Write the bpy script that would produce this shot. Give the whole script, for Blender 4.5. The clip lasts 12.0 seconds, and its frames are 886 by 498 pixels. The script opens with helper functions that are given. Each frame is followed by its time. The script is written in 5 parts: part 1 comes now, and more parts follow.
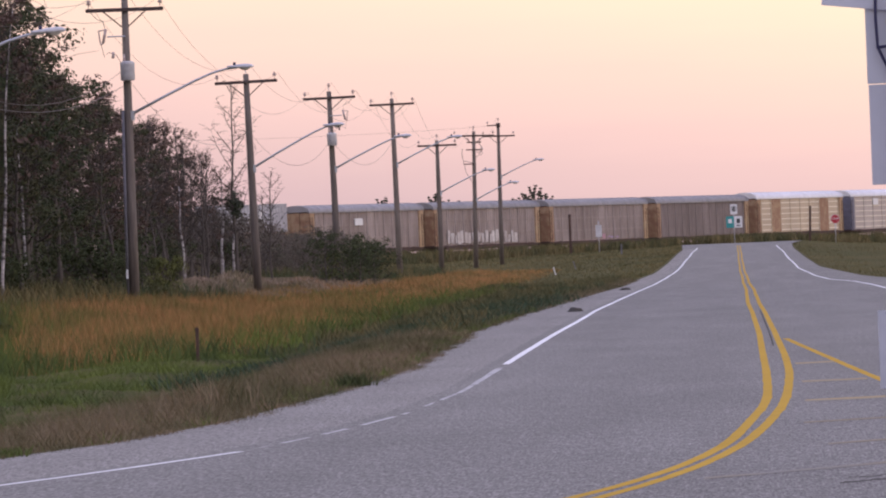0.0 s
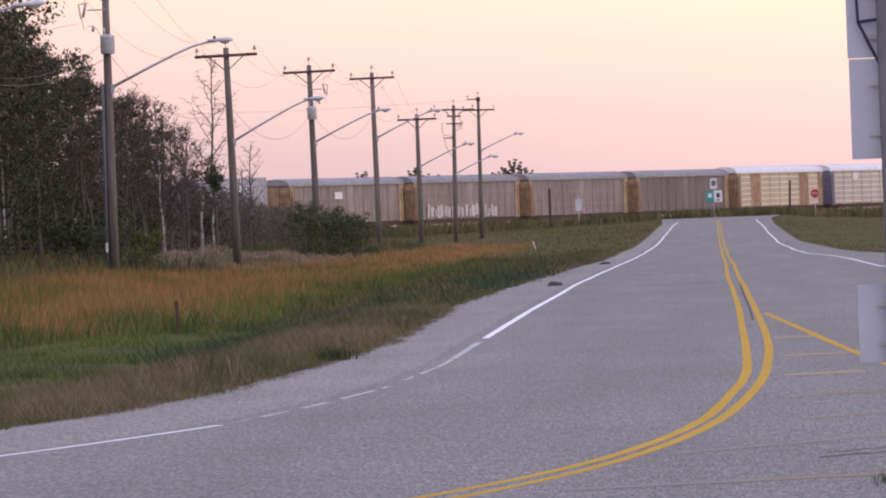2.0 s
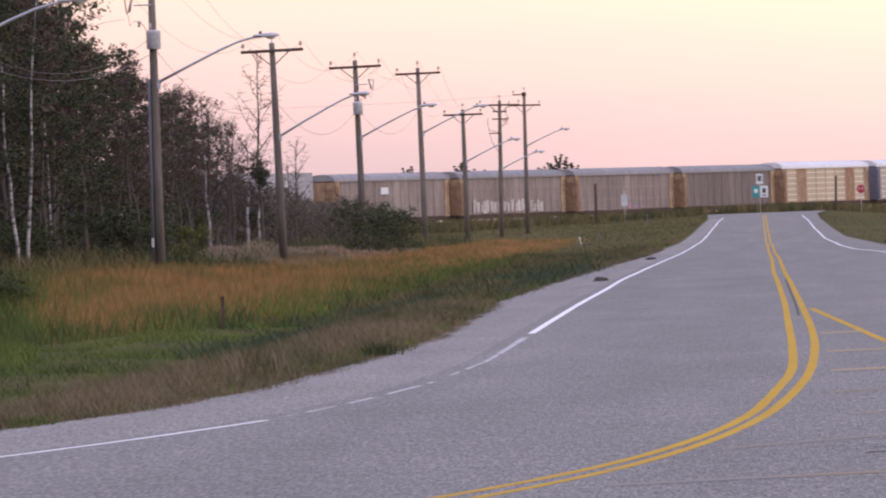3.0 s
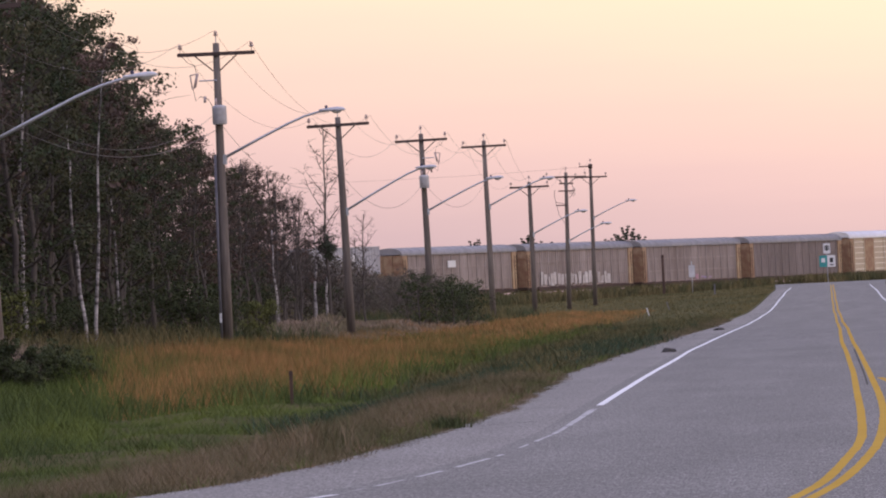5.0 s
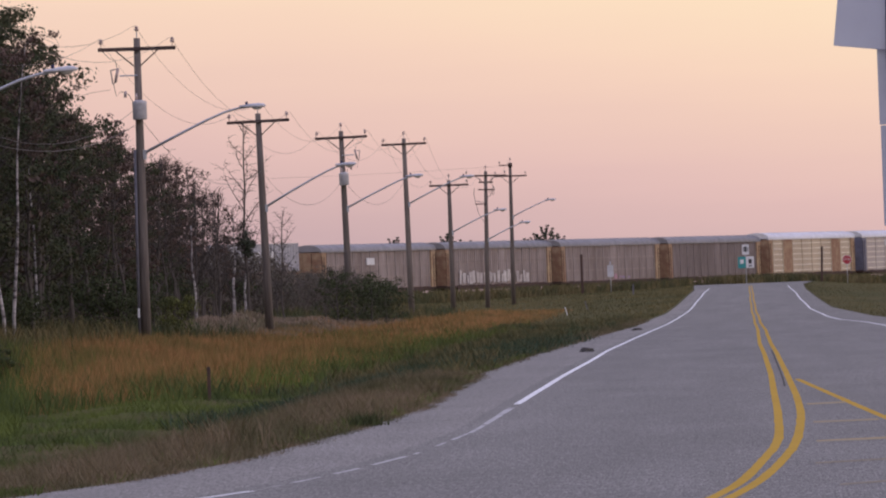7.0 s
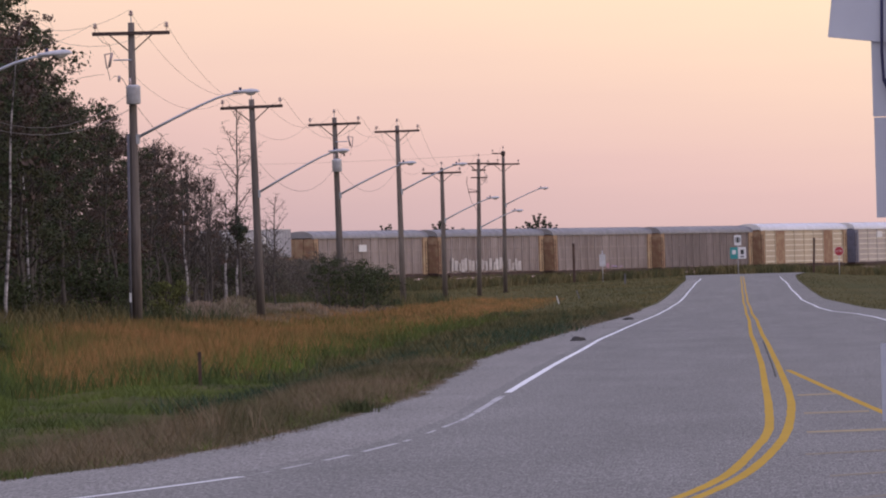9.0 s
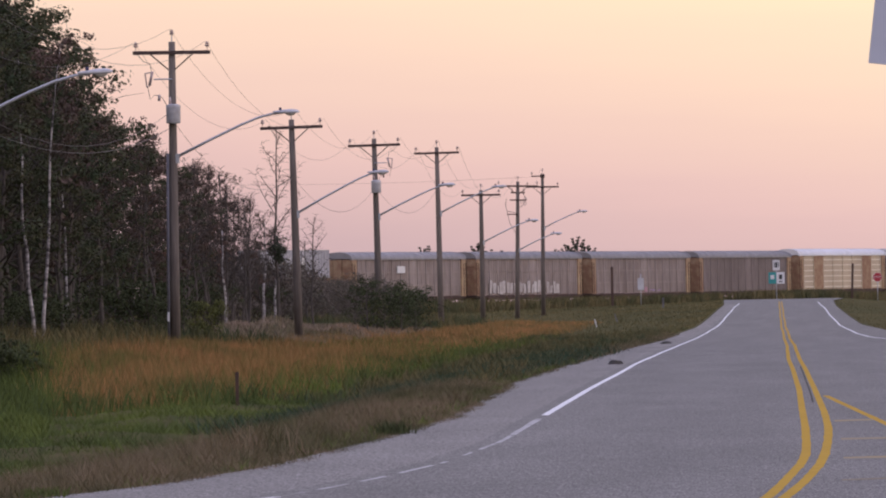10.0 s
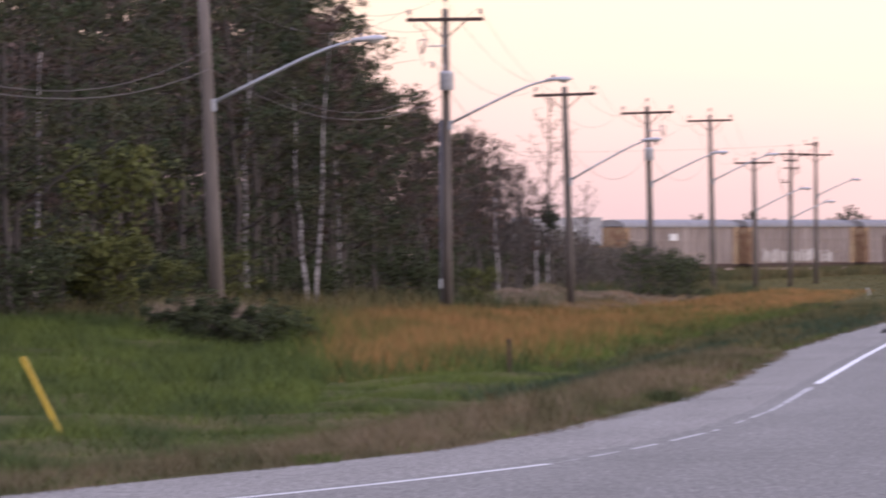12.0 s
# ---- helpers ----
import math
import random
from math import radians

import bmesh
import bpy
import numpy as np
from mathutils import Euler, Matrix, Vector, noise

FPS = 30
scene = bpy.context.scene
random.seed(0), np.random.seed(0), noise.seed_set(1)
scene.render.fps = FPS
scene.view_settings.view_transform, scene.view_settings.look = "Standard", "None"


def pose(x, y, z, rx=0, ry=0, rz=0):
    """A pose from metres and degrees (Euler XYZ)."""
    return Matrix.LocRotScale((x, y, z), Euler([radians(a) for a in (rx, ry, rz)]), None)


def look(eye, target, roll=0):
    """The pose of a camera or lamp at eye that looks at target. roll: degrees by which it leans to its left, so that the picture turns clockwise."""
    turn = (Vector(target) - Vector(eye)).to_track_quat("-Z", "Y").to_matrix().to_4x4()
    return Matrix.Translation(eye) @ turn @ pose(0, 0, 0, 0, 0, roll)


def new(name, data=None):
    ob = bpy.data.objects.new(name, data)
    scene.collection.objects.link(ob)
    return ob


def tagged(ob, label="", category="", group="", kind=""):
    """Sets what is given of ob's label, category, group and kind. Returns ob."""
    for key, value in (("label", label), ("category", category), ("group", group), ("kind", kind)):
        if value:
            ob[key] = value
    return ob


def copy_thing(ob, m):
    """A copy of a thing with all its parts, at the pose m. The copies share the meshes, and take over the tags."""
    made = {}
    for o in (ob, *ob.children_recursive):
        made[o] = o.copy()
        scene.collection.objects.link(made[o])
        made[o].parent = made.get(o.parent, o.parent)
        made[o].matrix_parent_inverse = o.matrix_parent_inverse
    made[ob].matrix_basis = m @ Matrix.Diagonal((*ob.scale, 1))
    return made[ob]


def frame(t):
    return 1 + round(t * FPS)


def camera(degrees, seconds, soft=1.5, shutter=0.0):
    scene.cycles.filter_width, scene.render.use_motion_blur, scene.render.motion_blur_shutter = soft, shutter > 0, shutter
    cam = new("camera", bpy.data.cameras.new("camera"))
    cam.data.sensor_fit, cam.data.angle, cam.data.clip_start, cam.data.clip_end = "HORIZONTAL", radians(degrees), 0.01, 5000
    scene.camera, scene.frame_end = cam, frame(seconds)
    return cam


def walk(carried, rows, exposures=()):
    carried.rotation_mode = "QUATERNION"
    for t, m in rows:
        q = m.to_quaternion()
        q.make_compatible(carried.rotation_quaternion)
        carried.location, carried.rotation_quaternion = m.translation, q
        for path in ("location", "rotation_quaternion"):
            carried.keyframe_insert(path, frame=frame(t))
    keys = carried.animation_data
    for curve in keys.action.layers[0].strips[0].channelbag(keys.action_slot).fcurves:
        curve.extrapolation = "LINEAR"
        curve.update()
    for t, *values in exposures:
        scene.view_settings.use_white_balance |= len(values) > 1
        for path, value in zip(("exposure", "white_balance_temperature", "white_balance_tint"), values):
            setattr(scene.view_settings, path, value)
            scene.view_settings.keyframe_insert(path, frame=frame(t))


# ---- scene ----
# A long zoom lens, held by hand at eye height beside a curve of the road
EYE = 1.6
cam = camera(7.476, 12.0, soft=2.0, shutter=0.5)
walk(cam, [
    (0.0, pose(0, 0, EYE, 90.010, 2.300, 2.691)),
    (0.5, pose(0, 0, EYE, 89.953, 2.249, 2.552)),
    (1.0, pose(0, 0, EYE, 89.850, 2.284, 2.502)),
    (1.5, pose(0, 0, EYE, 89.740, 2.190, 2.544)),
    (2.0, pose(0, 0, EYE, 89.783, 2.217, 2.520)),
    (2.5, pose(0, 0, EYE, 89.799, 2.062, 2.612)),
    (3.0, pose(0, 0, EYE, 89.758, 2.203, 2.908)),
    (3.2, pose(0, 0, EYE, 89.775, 2.148, 3.000)),
    (4.8, pose(0, 0, EYE, 90.390, 2.661, 3.472)),
    (5.0, pose(0, 0, EYE, 90.398, 2.745, 3.479)),
    (5.5, pose(0, 0, EYE, 90.400, 2.700, 3.531)),
    (6.0, pose(0, 0, EYE, 90.487, 2.800, 3.372)),
    (6.5, pose(0, 0, EYE, 90.519, 2.644, 3.113)),
    (7.0, pose(0, 0, EYE, 90.350, 2.179, 2.790)),
    (7.2, pose(0, 0, EYE, 90.294, 2.328, 2.711)),
    (8.8, pose(0, 0, EYE, 90.228, 1.443, 2.640)),
    (9.0, pose(0, 0, EYE, 90.243, 1.603, 2.721)),
    (9.5, pose(0, 0, EYE, 90.329, 1.166, 2.929)),
    (10.0, pose(0, 0, EYE, 90.436, 1.054, 3.043)),
    (10.5, pose(0, 0, EYE, 90.477, 1.051, 3.225)),
    (11.0, pose(0, 0, EYE, 90.434, 0.818, 3.424)),
    (11.5, pose(0, 0, EYE, 90.303, 0.850, 4.096)),
    (12.0, pose(0, 0, EYE, 90.197, 0.820, 5.345)),
], exposures=[(0.0, 0.30), (2.0, 0.43), (2.5, 0.48), (3.0, 0.50), (5.0, 0.22), (5.5, 0.2), (7.0, -0.06), (8.8, 0.04), (9.5, 0.08), (10.5, 0.03), (11.0, 0.03), (11.5, 0.19), (12.0, 0.66)])

# ---- sky and sun: dusk, the last glow to the right of the road ----
world = bpy.data.worlds.new("dusk_sky")
scene.world = world
world.use_nodes = True
wn, wl = world.node_tree.nodes, world.node_tree.links
wn.clear()
w_out = wn.new("ShaderNodeOutputWorld")
w_sky = wn.new("ShaderNodeTexSky")
w_sky.sky_type = "NISHITA"
w_sky.sun_disc = False
w_sky.sun_elevation = radians(3.0)
w_sky.sun_rotation = radians(75)
w_bg = wn.new("ShaderNodeBackground")
w_bg.inputs[1].default_value = 0.05
wl.new(w_sky.outputs[0], w_bg.inputs[0])
w_co = wn.new("ShaderNodeTexCoord")
w_sep = wn.new("ShaderNodeSeparateXYZ")
wl.new(w_co.outputs["Generated"], w_sep.inputs[0])
w_side = wn.new("ShaderNodeMath")
w_side.operation = "MULTIPLY_ADD"
w_side.inputs[1].default_value = 0.13
wl.new(w_sep.outputs["X"], w_side.inputs[0])
wl.new(w_sep.outputs["Z"], w_side.inputs[2])
w_ramp = wn.new("ShaderNodeValToRGB")
SKY = [(0.0, (0.62, 0.44, 0.485)), (0.013, (0.80, 0.545, 0.545)), (0.030, (0.95, 0.68, 0.575)), (0.047, (1.04, 0.83, 0.60)),
       (0.16, (1.02, 0.90, 0.88)), (0.45, (0.80, 0.76, 1.02)), (1.0, (0.62, 0.62, 1.05))]
for k, (at_, col) in enumerate(SKY):
    el = w_ramp.color_ramp.elements[0] if k == 0 else w_ramp.color_ramp.elements[-1] if k == len(SKY) - 1 else w_ramp.color_ramp.elements.new(at_)
    el.position = at_
    el.color = (*col, 1)
w_map = wn.new("ShaderNodeMapping")
w_map.inputs["Scale"].default_value = (9, 9, 90)
wl.new(w_co.outputs["Generated"], w_map.inputs[0])
w_cloud = wn.new("ShaderNodeTexNoise")
w_cloud.inputs["Scale"].default_value, w_cloud.inputs["Detail"].default_value = 2.2, 4
wl.new(w_map.outputs[0], w_cloud.inputs[0])
w_soft = wn.new("ShaderNodeMath")
w_soft.operation = "MULTIPLY_ADD"
w_soft.inputs[1].default_value = 0.006
wl.new(w_cloud.outputs[0], w_soft.inputs[0])
w_low = wn.new("ShaderNodeMath")
w_low.operation = "SUBTRACT"
w_low.inputs[1].default_value = 0.003
wl.new(w_side.outputs[0], w_low.inputs[0])
wl.new(w_low.outputs[0], w_soft.inputs[2])
wl.new(w_soft.outputs[0], w_ramp.inputs[0])
w_glow = wn.new("ShaderNodeBackground")
w_glow.inputs[1].default_value = 0.92
wl.new(w_ramp.outputs[0], w_glow.inputs[0])
w_add = wn.new("ShaderNodeAddShader")
wl.new(w_bg.outputs[0], w_add.inputs[0])
wl.new(w_glow.outputs[0], w_add.inputs[1])
wl.new(w_add.outputs[0], w_out.inputs[0])

sun_data = bpy.data.lights.new("sun", "SUN")
sun_data.energy = 0.5
sun_data.angle = radians(20)
sun_data.color = (1.0, 0.86, 0.72)
sun = new("sun", sun_data)
sun.matrix_world = look((60, -20, 22), (0, 0, 0))


# ---- materials ----
def material(name, base, alt=None, rough=0.85, scale=6.0, spread=0.5, bump=0.0, metal=0.0, island=0.0, each=0.0, stretch=None, spec=0.3):
    """Two scales of noise between base and alt; island / each: how far loose pieces or objects differ in lightness."""
    m = bpy.data.materials.new(name)
    m.use_nodes = True
    n, l = m.node_tree.nodes, m.node_tree.links
    b = n["Principled BSDF"]
    b.inputs["Roughness"].default_value = rough
    b.inputs["Metallic"].default_value = metal
    b.inputs["Specular IOR Level"].default_value = spec
    co = n.new("ShaderNodeTexCoord")
    source = co.outputs["Object"]
    if stretch:
        mp = n.new("ShaderNodeMapping")
        mp.inputs["Scale"].default_value = stretch
        l.new(source, mp.inputs[0])
        source = mp.outputs[0]
    n1, n2 = n.new("ShaderNodeTexNoise"), n.new("ShaderNodeTexNoise")
    n1.inputs["Scale"].default_value, n2.inputs["Scale"].default_value = scale, scale * 0.11
    n1.inputs["Detail"].default_value, n2.inputs["Detail"].default_value = 6, 4
    l.new(source, n1.inputs[0]), l.new(source, n2.inputs[0])
    add = n.new("ShaderNodeMath")
    add.operation = "ADD"
    l.new(n1.outputs[0], add.inputs[0]), l.new(n2.outputs[0], add.inputs[1])
    mr = n.new("ShaderNodeMapRange")
    mr.inputs[1].default_value, mr.inputs[2].default_value = 1.0 - spread * 0.5, 1.0 + spread * 0.5
    l.new(add.outputs[0], mr.inputs[0])
    mix = n.new("ShaderNodeMix")
    mix.data_type = "RGBA"
    alt = alt or tuple(c * 0.7 for c in base)
    mix.inputs[6].default_value, mix.inputs[7].default_value = (*base, 1), (*alt, 1)
    l.new(mr.outputs[0], mix.inputs[0])
    colour = mix.outputs[2]
    if island or each:
        pick = n.new("ShaderNodeNewGeometry").outputs["Random Per Island"] if island else n.new("ShaderNodeObjectInfo").outputs["Random"]
        amount = island or each
        vr = n.new("ShaderNodeMapRange")
        vr.inputs[3].default_value, vr.inputs[4].default_value = 1 - amount, 1 + amount
        l.new(pick, vr.inputs[0])
        hs = n.new("ShaderNodeHueSaturation")
        l.new(vr.outputs[0], hs.inputs["Value"])
        l.new(colour, hs.inputs["Color"])
        colour = hs.outputs[0]
    l.new(colour, b.inputs["Base Color"])
    if bump:
        bp = n.new("ShaderNodeBump")
        bp.inputs["Strength"].default_value = bump
        bp.inputs["Distance"].default_value = 0.02
        l.new(n1.outputs[0], bp.inputs["Height"])
        l.new(bp.outputs[0], b.inputs["Normal"])
    return m


def worn_paint(name, colour, under, wear, scale=3.0, spec=0.08):
    """Road paint through which the asphalt shows where traffic has worn it."""
    m = material(name, colour, tuple(c * 0.8 for c in colour), rough=0.9 if spec < 0.2 else 0.82, scale=scale, spread=0.9, spec=spec)
    n, l = m.node_tree.nodes, m.node_tree.links
    b = n["Principled BSDF"]
    old = b.inputs["Base Color"].links[0].from_socket
    co = n.new("ShaderNodeTexCoord")
    nz = n.new("ShaderNodeTexNoise")
    nz.inputs["Scale"].default_value, nz.inputs["Detail"].default_value = scale * 0.35, 9
    l.new(co.outputs["Object"], nz.inputs[0])
    mr = n.new("ShaderNodeMapRange")
    mr.inputs[1].default_value, mr.inputs[2].default_value = wear - 0.08, wear + 0.08
    l.new(nz.outputs[0], mr.inputs[0])
    mix = n.new("ShaderNodeMix")
    mix.data_type = "RGBA"
    mix.inputs[6].default_value = (*under, 1)
    l.new(mr.outputs[0], mix.inputs[0]), l.new(old, mix.inputs[7]), l.new(mix.outputs[2], b.inputs["Base Color"])
    return m


def asphalt_material(name="aged asphalt", tone=(0.158, 0.151, 0.143)):
    """Grey aggregate in bitumen: fine grain, broad wear along the lanes, faint stains."""
    m = bpy.data.materials.new(name)
    m.use_nodes = True
    n, l = m.node_tree.nodes, m.node_tree.links
    b = n["Principled BSDF"]
    b.inputs["Roughness"].default_value = 0.82
    b.inputs["Specular IOR Level"].default_value = 0.3
    co = n.new("ShaderNodeTexCoord")

    def layer(scale, detail, stretch, low, high):
        mp, nz, mr = n.new("ShaderNodeMapping"), n.new("ShaderNodeTexNoise"), n.new("ShaderNodeMapRange")
        mp.inputs["Scale"].default_value = stretch
        nz.inputs["Scale"].default_value, nz.inputs["Detail"].default_value, nz.inputs["Roughness"].default_value = scale, detail, 0.66
        mr.inputs[1].default_value, mr.inputs[2].default_value, mr.inputs[3].default_value, mr.inputs[4].default_value = 0.3, 0.7, low, high
        l.new(co.outputs["Object"], mp.inputs[0]), l.new(mp.outputs[0], nz.inputs[0]), l.new(nz.outputs[0], mr.inputs[0])
        return mr.outputs[0], nz.outputs[0]

    grain, height = layer(52, 3, (1, 0.075, 1), 0.36, 1.64)
    stones, _ = layer(17, 4, (1, 0.11, 1), 0.70, 1.30)
    lanes, _ = layer(0.7, 5, (1, 0.03, 1), 0.88, 1.12)
    stains, _ = layer(0.5, 12, (1, 0.25, 1), 0.86, 1.14)
    value = grain
    for other in (stones, lanes, stains):
        times = n.new("ShaderNodeMath")
        times.operation = "MULTIPLY"
        l.new(value, times.inputs[0]), l.new(other, times.inputs[1])
        value = times.outputs[0]
    hs = n.new("ShaderNodeHueSaturation")
    hs.inputs["Color"].default_value = (*tone, 1)
    l.new(value, hs.inputs["Value"])
    l.new(hs.outputs[0], b.inputs["Base Color"])
    bp = n.new("ShaderNodeBump")
    bp.inputs["Strength"].default_value, bp.inputs["Distance"].default_value = 0.2, 0.008
    l.new(height, bp.inputs["Height"]), l.new(bp.outputs[0], b.inputs["Normal"])
    return m


ASPHALT = (0.185, 0.175, 0.165)
M_asphalt = asphalt_material()
M_shoulder = asphalt_material("bleached shoulder asphalt", (0.192, 0.181, 0.170))
M_white_line = worn_paint("white road paint", (0.84, 0.84, 0.84), ASPHALT, 0.24, 1.2)
M_white_worn = worn_paint("worn white road paint", (0.50, 0.49, 0.49), (0.24, 0.23, 0.22), 0.42, 1.6)
M_yellow_line = worn_paint("yellow road paint", (0.52, 0.32, 0.045), ASPHALT, 0.26, 1.6)
M_yellow_worn = worn_paint("worn yellow road paint", (0.36, 0.265, 0.115), ASPHALT, 0.46, 1.2, 0.3)
M_yellow_faint = worn_paint("almost worn-off yellow road paint", (0.235, 0.19, 0.125), ASPHALT, 0.47, 1.2, 0.3)
M_seam = material("tarred seam", (0.115, 0.11, 0.105), (0.16, 0.152, 0.145), scale=3, rough=0.85)
M_ground = material("grassy soil", (0.105, 0.088, 0.042), (0.066, 0.070, 0.030), scale=0.8, spread=0.4, bump=0.08, rough=1.0, spec=0.02)
M_dry = material("dry verge grass", (0.195, 0.149, 0.099), (0.078, 0.080, 0.040), scale=2.2, spread=0.34, stretch=(1, 0.3, 0.6), island=0.2, rough=0.9, spec=0.1)
M_green = material("green ditch grass", (0.130, 0.164, 0.042), (0.056, 0.080, 0.032), scale=1.2, spread=0.30, stretch=(1, 0.3, 0.6), island=0.16, rough=0.9, spec=0.1)
M_reed = material("ripe reed", (0.41, 0.205, 0.090), (0.150, 0.125, 0.046), scale=4.5, spread=0.34, stretch=(1, 0.3, 0.6), island=0.2, rough=0.9, spec=0.1)
M_field = material("short field grass", (0.165, 0.138, 0.068), (0.095, 0.096, 0.048), scale=1.2, spread=0.25, stretch=(1, 0.2, 0.6), island=0.06, rough=0.9, spec=0.1)
M_seed = material("seeded pale grass", (0.33, 0.25, 0.20), (0.15, 0.13, 0.08), scale=1.2, spread=0.5, island=0.25, rough=0.95, spec=0.1)
M_pole = material("weathered pole wood", (0.185, 0.158, 0.142), (0.095, 0.078, 0.072), scale=18, stretch=(1, 1, 0.08), bump=0.4, rough=0.9, each=0.15)
M_arm = material("crossarm timber", (0.095, 0.068, 0.063), (0.06, 0.044, 0.042), scale=20, stretch=(0.1, 1, 1), bump=0.3, rough=0.9)
M_galv = material("galvanised steel", (0.50, 0.51, 0.55), (0.38, 0.39, 0.43), scale=12, metal=0.5, rough=0.5, spread=0.8)
M_porcelain = material("glazed porcelain", (0.35, 0.24, 0.22), (0.5, 0.42, 0.42), scale=9, rough=0.25, spec=0.5)
M_tank = material("light grey tank paint", (0.58, 0.58, 0.62), (0.42, 0.41, 0.44), scale=7, rough=0.5)
M_glass = material("clear lamp lens", (0.55, 0.52, 0.50), (0.65, 0.62, 0.6), scale=20, rough=0.15, spec=0.5)
M_wire = material("weathered wire", (0.11, 0.085, 0.085), (0.07, 0.057, 0.057), scale=4, metal=0.4, rough=0.6)
M_bark = material("grey bark", (0.115, 0.098, 0.09), (0.058, 0.049, 0.045), scale=9, stretch=(1, 1, 0.3), bump=0.6, rough=0.95)
M_birch = material("pale aspen bark", (0.52, 0.48, 0.48), (0.07, 0.06, 0.06), scale=2.6, spread=0.34, stretch=(1, 1, 2.6), bump=0.3, rough=0.85)
M_leaf = material("dark late-summer leaf", (0.045, 0.060, 0.032), (0.084, 0.078, 0.046), scale=0.9, spread=0.3, island=0.18, rough=0.9, spec=0.08)
M_twig = material("dark twig bark", (0.085, 0.072, 0.066), (0.048, 0.043, 0.04), scale=3.0, rough=0.9, spec=0.08)
M_brush = material("grey-brown brush leaf", (0.158, 0.130, 0.115), (0.090, 0.090, 0.066), scale=0.9, spread=0.3, island=0.18, rough=0.9, spec=0.08)
M_leaf_warm = material("browning leaf", (0.125, 0.085, 0.072), (0.064, 0.056, 0.042), scale=0.9, spread=0.3, island=0.18, rough=0.9, spec=0.08)
M_leaf_bush = material("bush leaf", (0.066, 0.078, 0.036), (0.036, 0.045, 0.026), scale=0.9, island=0.3, rough=0.9, spec=0.08)
M_leaf_lime = material("yellow-green shrub leaf", (0.13, 0.135, 0.045), (0.075, 0.085, 0.035), scale=0.9, island=0.3, rough=0.9, spec=0.08)
M_needle = material("dark conifer needle", (0.028, 0.04, 0.022), (0.045, 0.05, 0.03), scale=1.5, island=0.4, rough=0.7)
M_tan = material("sun-faded tan car paint", (0.36, 0.302, 0.285), (0.215, 0.172, 0.158), scale=1.3, stretch=(1, 1, 0.3), spread=0.5, rough=0.7, each=0.12)
M_brown = material("dull brown car paint", (0.255, 0.212, 0.205), (0.16, 0.13, 0.124), scale=1.3, stretch=(1, 1, 0.3), spread=0.5, rough=0.7, each=0.1)
M_cream = material("cream car paint", (0.56, 0.46, 0.34), (0.42, 0.34, 0.26), scale=1.8, stretch=(1, 1, 0.3), spread=0.8, rough=0.6)
M_pale = material("pale grey-white car paint", (0.52, 0.47, 0.44), (0.38, 0.32, 0.30), scale=1.8, stretch=(1, 1, 0.3), spread=0.8, rough=0.6)
M_yellow_end = material("faded yellow end panel", (0.41, 0.30, 0.185), (0.27, 0.155, 0.10), scale=1.6, spread=0.4, rough=0.7)
M_blue_end = material("blue-grey end panel", (0.22, 0.22, 0.29), (0.15, 0.15, 0.20), scale=2.5, rough=0.65)
M_roof = material("galvanised car roof", (0.28, 0.27, 0.285), (0.20, 0.195, 0.205), scale=1.2, metal=0.1, rough=0.6, each=0.12)
M_white_roof = material("bright car roof", (0.72, 0.72, 0.76), (0.6, 0.6, 0.63), scale=1.2, metal=0.1, rough=0.5)
M_light_rib = material("pale panel rib", (0.88, 0.84, 0.72), (0.76, 0.70, 0.60), scale=3, rough=0.6)
M_rust = material("rusty underframe", (0.10, 0.06, 0.05), (0.055, 0.04, 0.037), scale=4, rough=0.9, bump=0.2)
M_steel = material("worn wheel steel", (0.16, 0.13, 0.12), (0.09, 0.07, 0.065), scale=6, metal=0.5, rough=0.55)
M_ballast = material("crushed stone ballast", (0.22, 0.19, 0.18), (0.13, 0.11, 0.10), scale=7, spread=0.9, bump=0.8, rough=0.95)
M_sign_back = material("bare aluminium sign back", (0.50, 0.53, 0.63), (0.43, 0.45, 0.54), scale=3, metal=0.3, rough=0.5)
M_dark_blue = material("dark blue coated steel", (0.035, 0.035, 0.10), (0.025, 0.025, 0.07), scale=6, rough=0.5)
M_sign_white = material("white sign sheeting", (0.72, 0.72, 0.74), (0.62, 0.62, 0.64), scale=5, rough=0.4)
M_sign_green = material("teal sign sheeting", (0.05, 0.30, 0.30), (0.04, 0.24, 0.25), scale=5, rough=0.4)
M_sign_red = material("red sign sheeting", (0.42, 0.04, 0.06), (0.34, 0.03, 0.05), scale=5, rough=0.4)
M_black = material("black lettering", (0.03, 0.03, 0.035), (0.05, 0.05, 0.05), scale=9, rough=0.5)
M_stake = material("yellow plastic marker", (0.55, 0.40, 0.06), (0.45, 0.32, 0.06), scale=5, rough=0.5)
M_graffiti = material("white sprayed paint", (0.66, 0.63, 0.62), (0.40, 0.35, 0.34), scale=2.2, spread=0.5, rough=0.6)
M_pinkspray = material("pink and violet sprayed paint", (0.45, 0.25, 0.30), (0.26, 0.24, 0.42), scale=0.5, spread=0.4, rough=0.6)
M_bluespray = material("pale teal sprayed paint", (0.32, 0.46, 0.46), (0.40, 0.36, 0.44), scale=0.6, spread=0.4, rough=0.6)
M_rubber = material("torn rubber", (0.03, 0.027, 0.027), (0.05, 0.045, 0.04), scale=12, rough=0.9, bump=0.5)


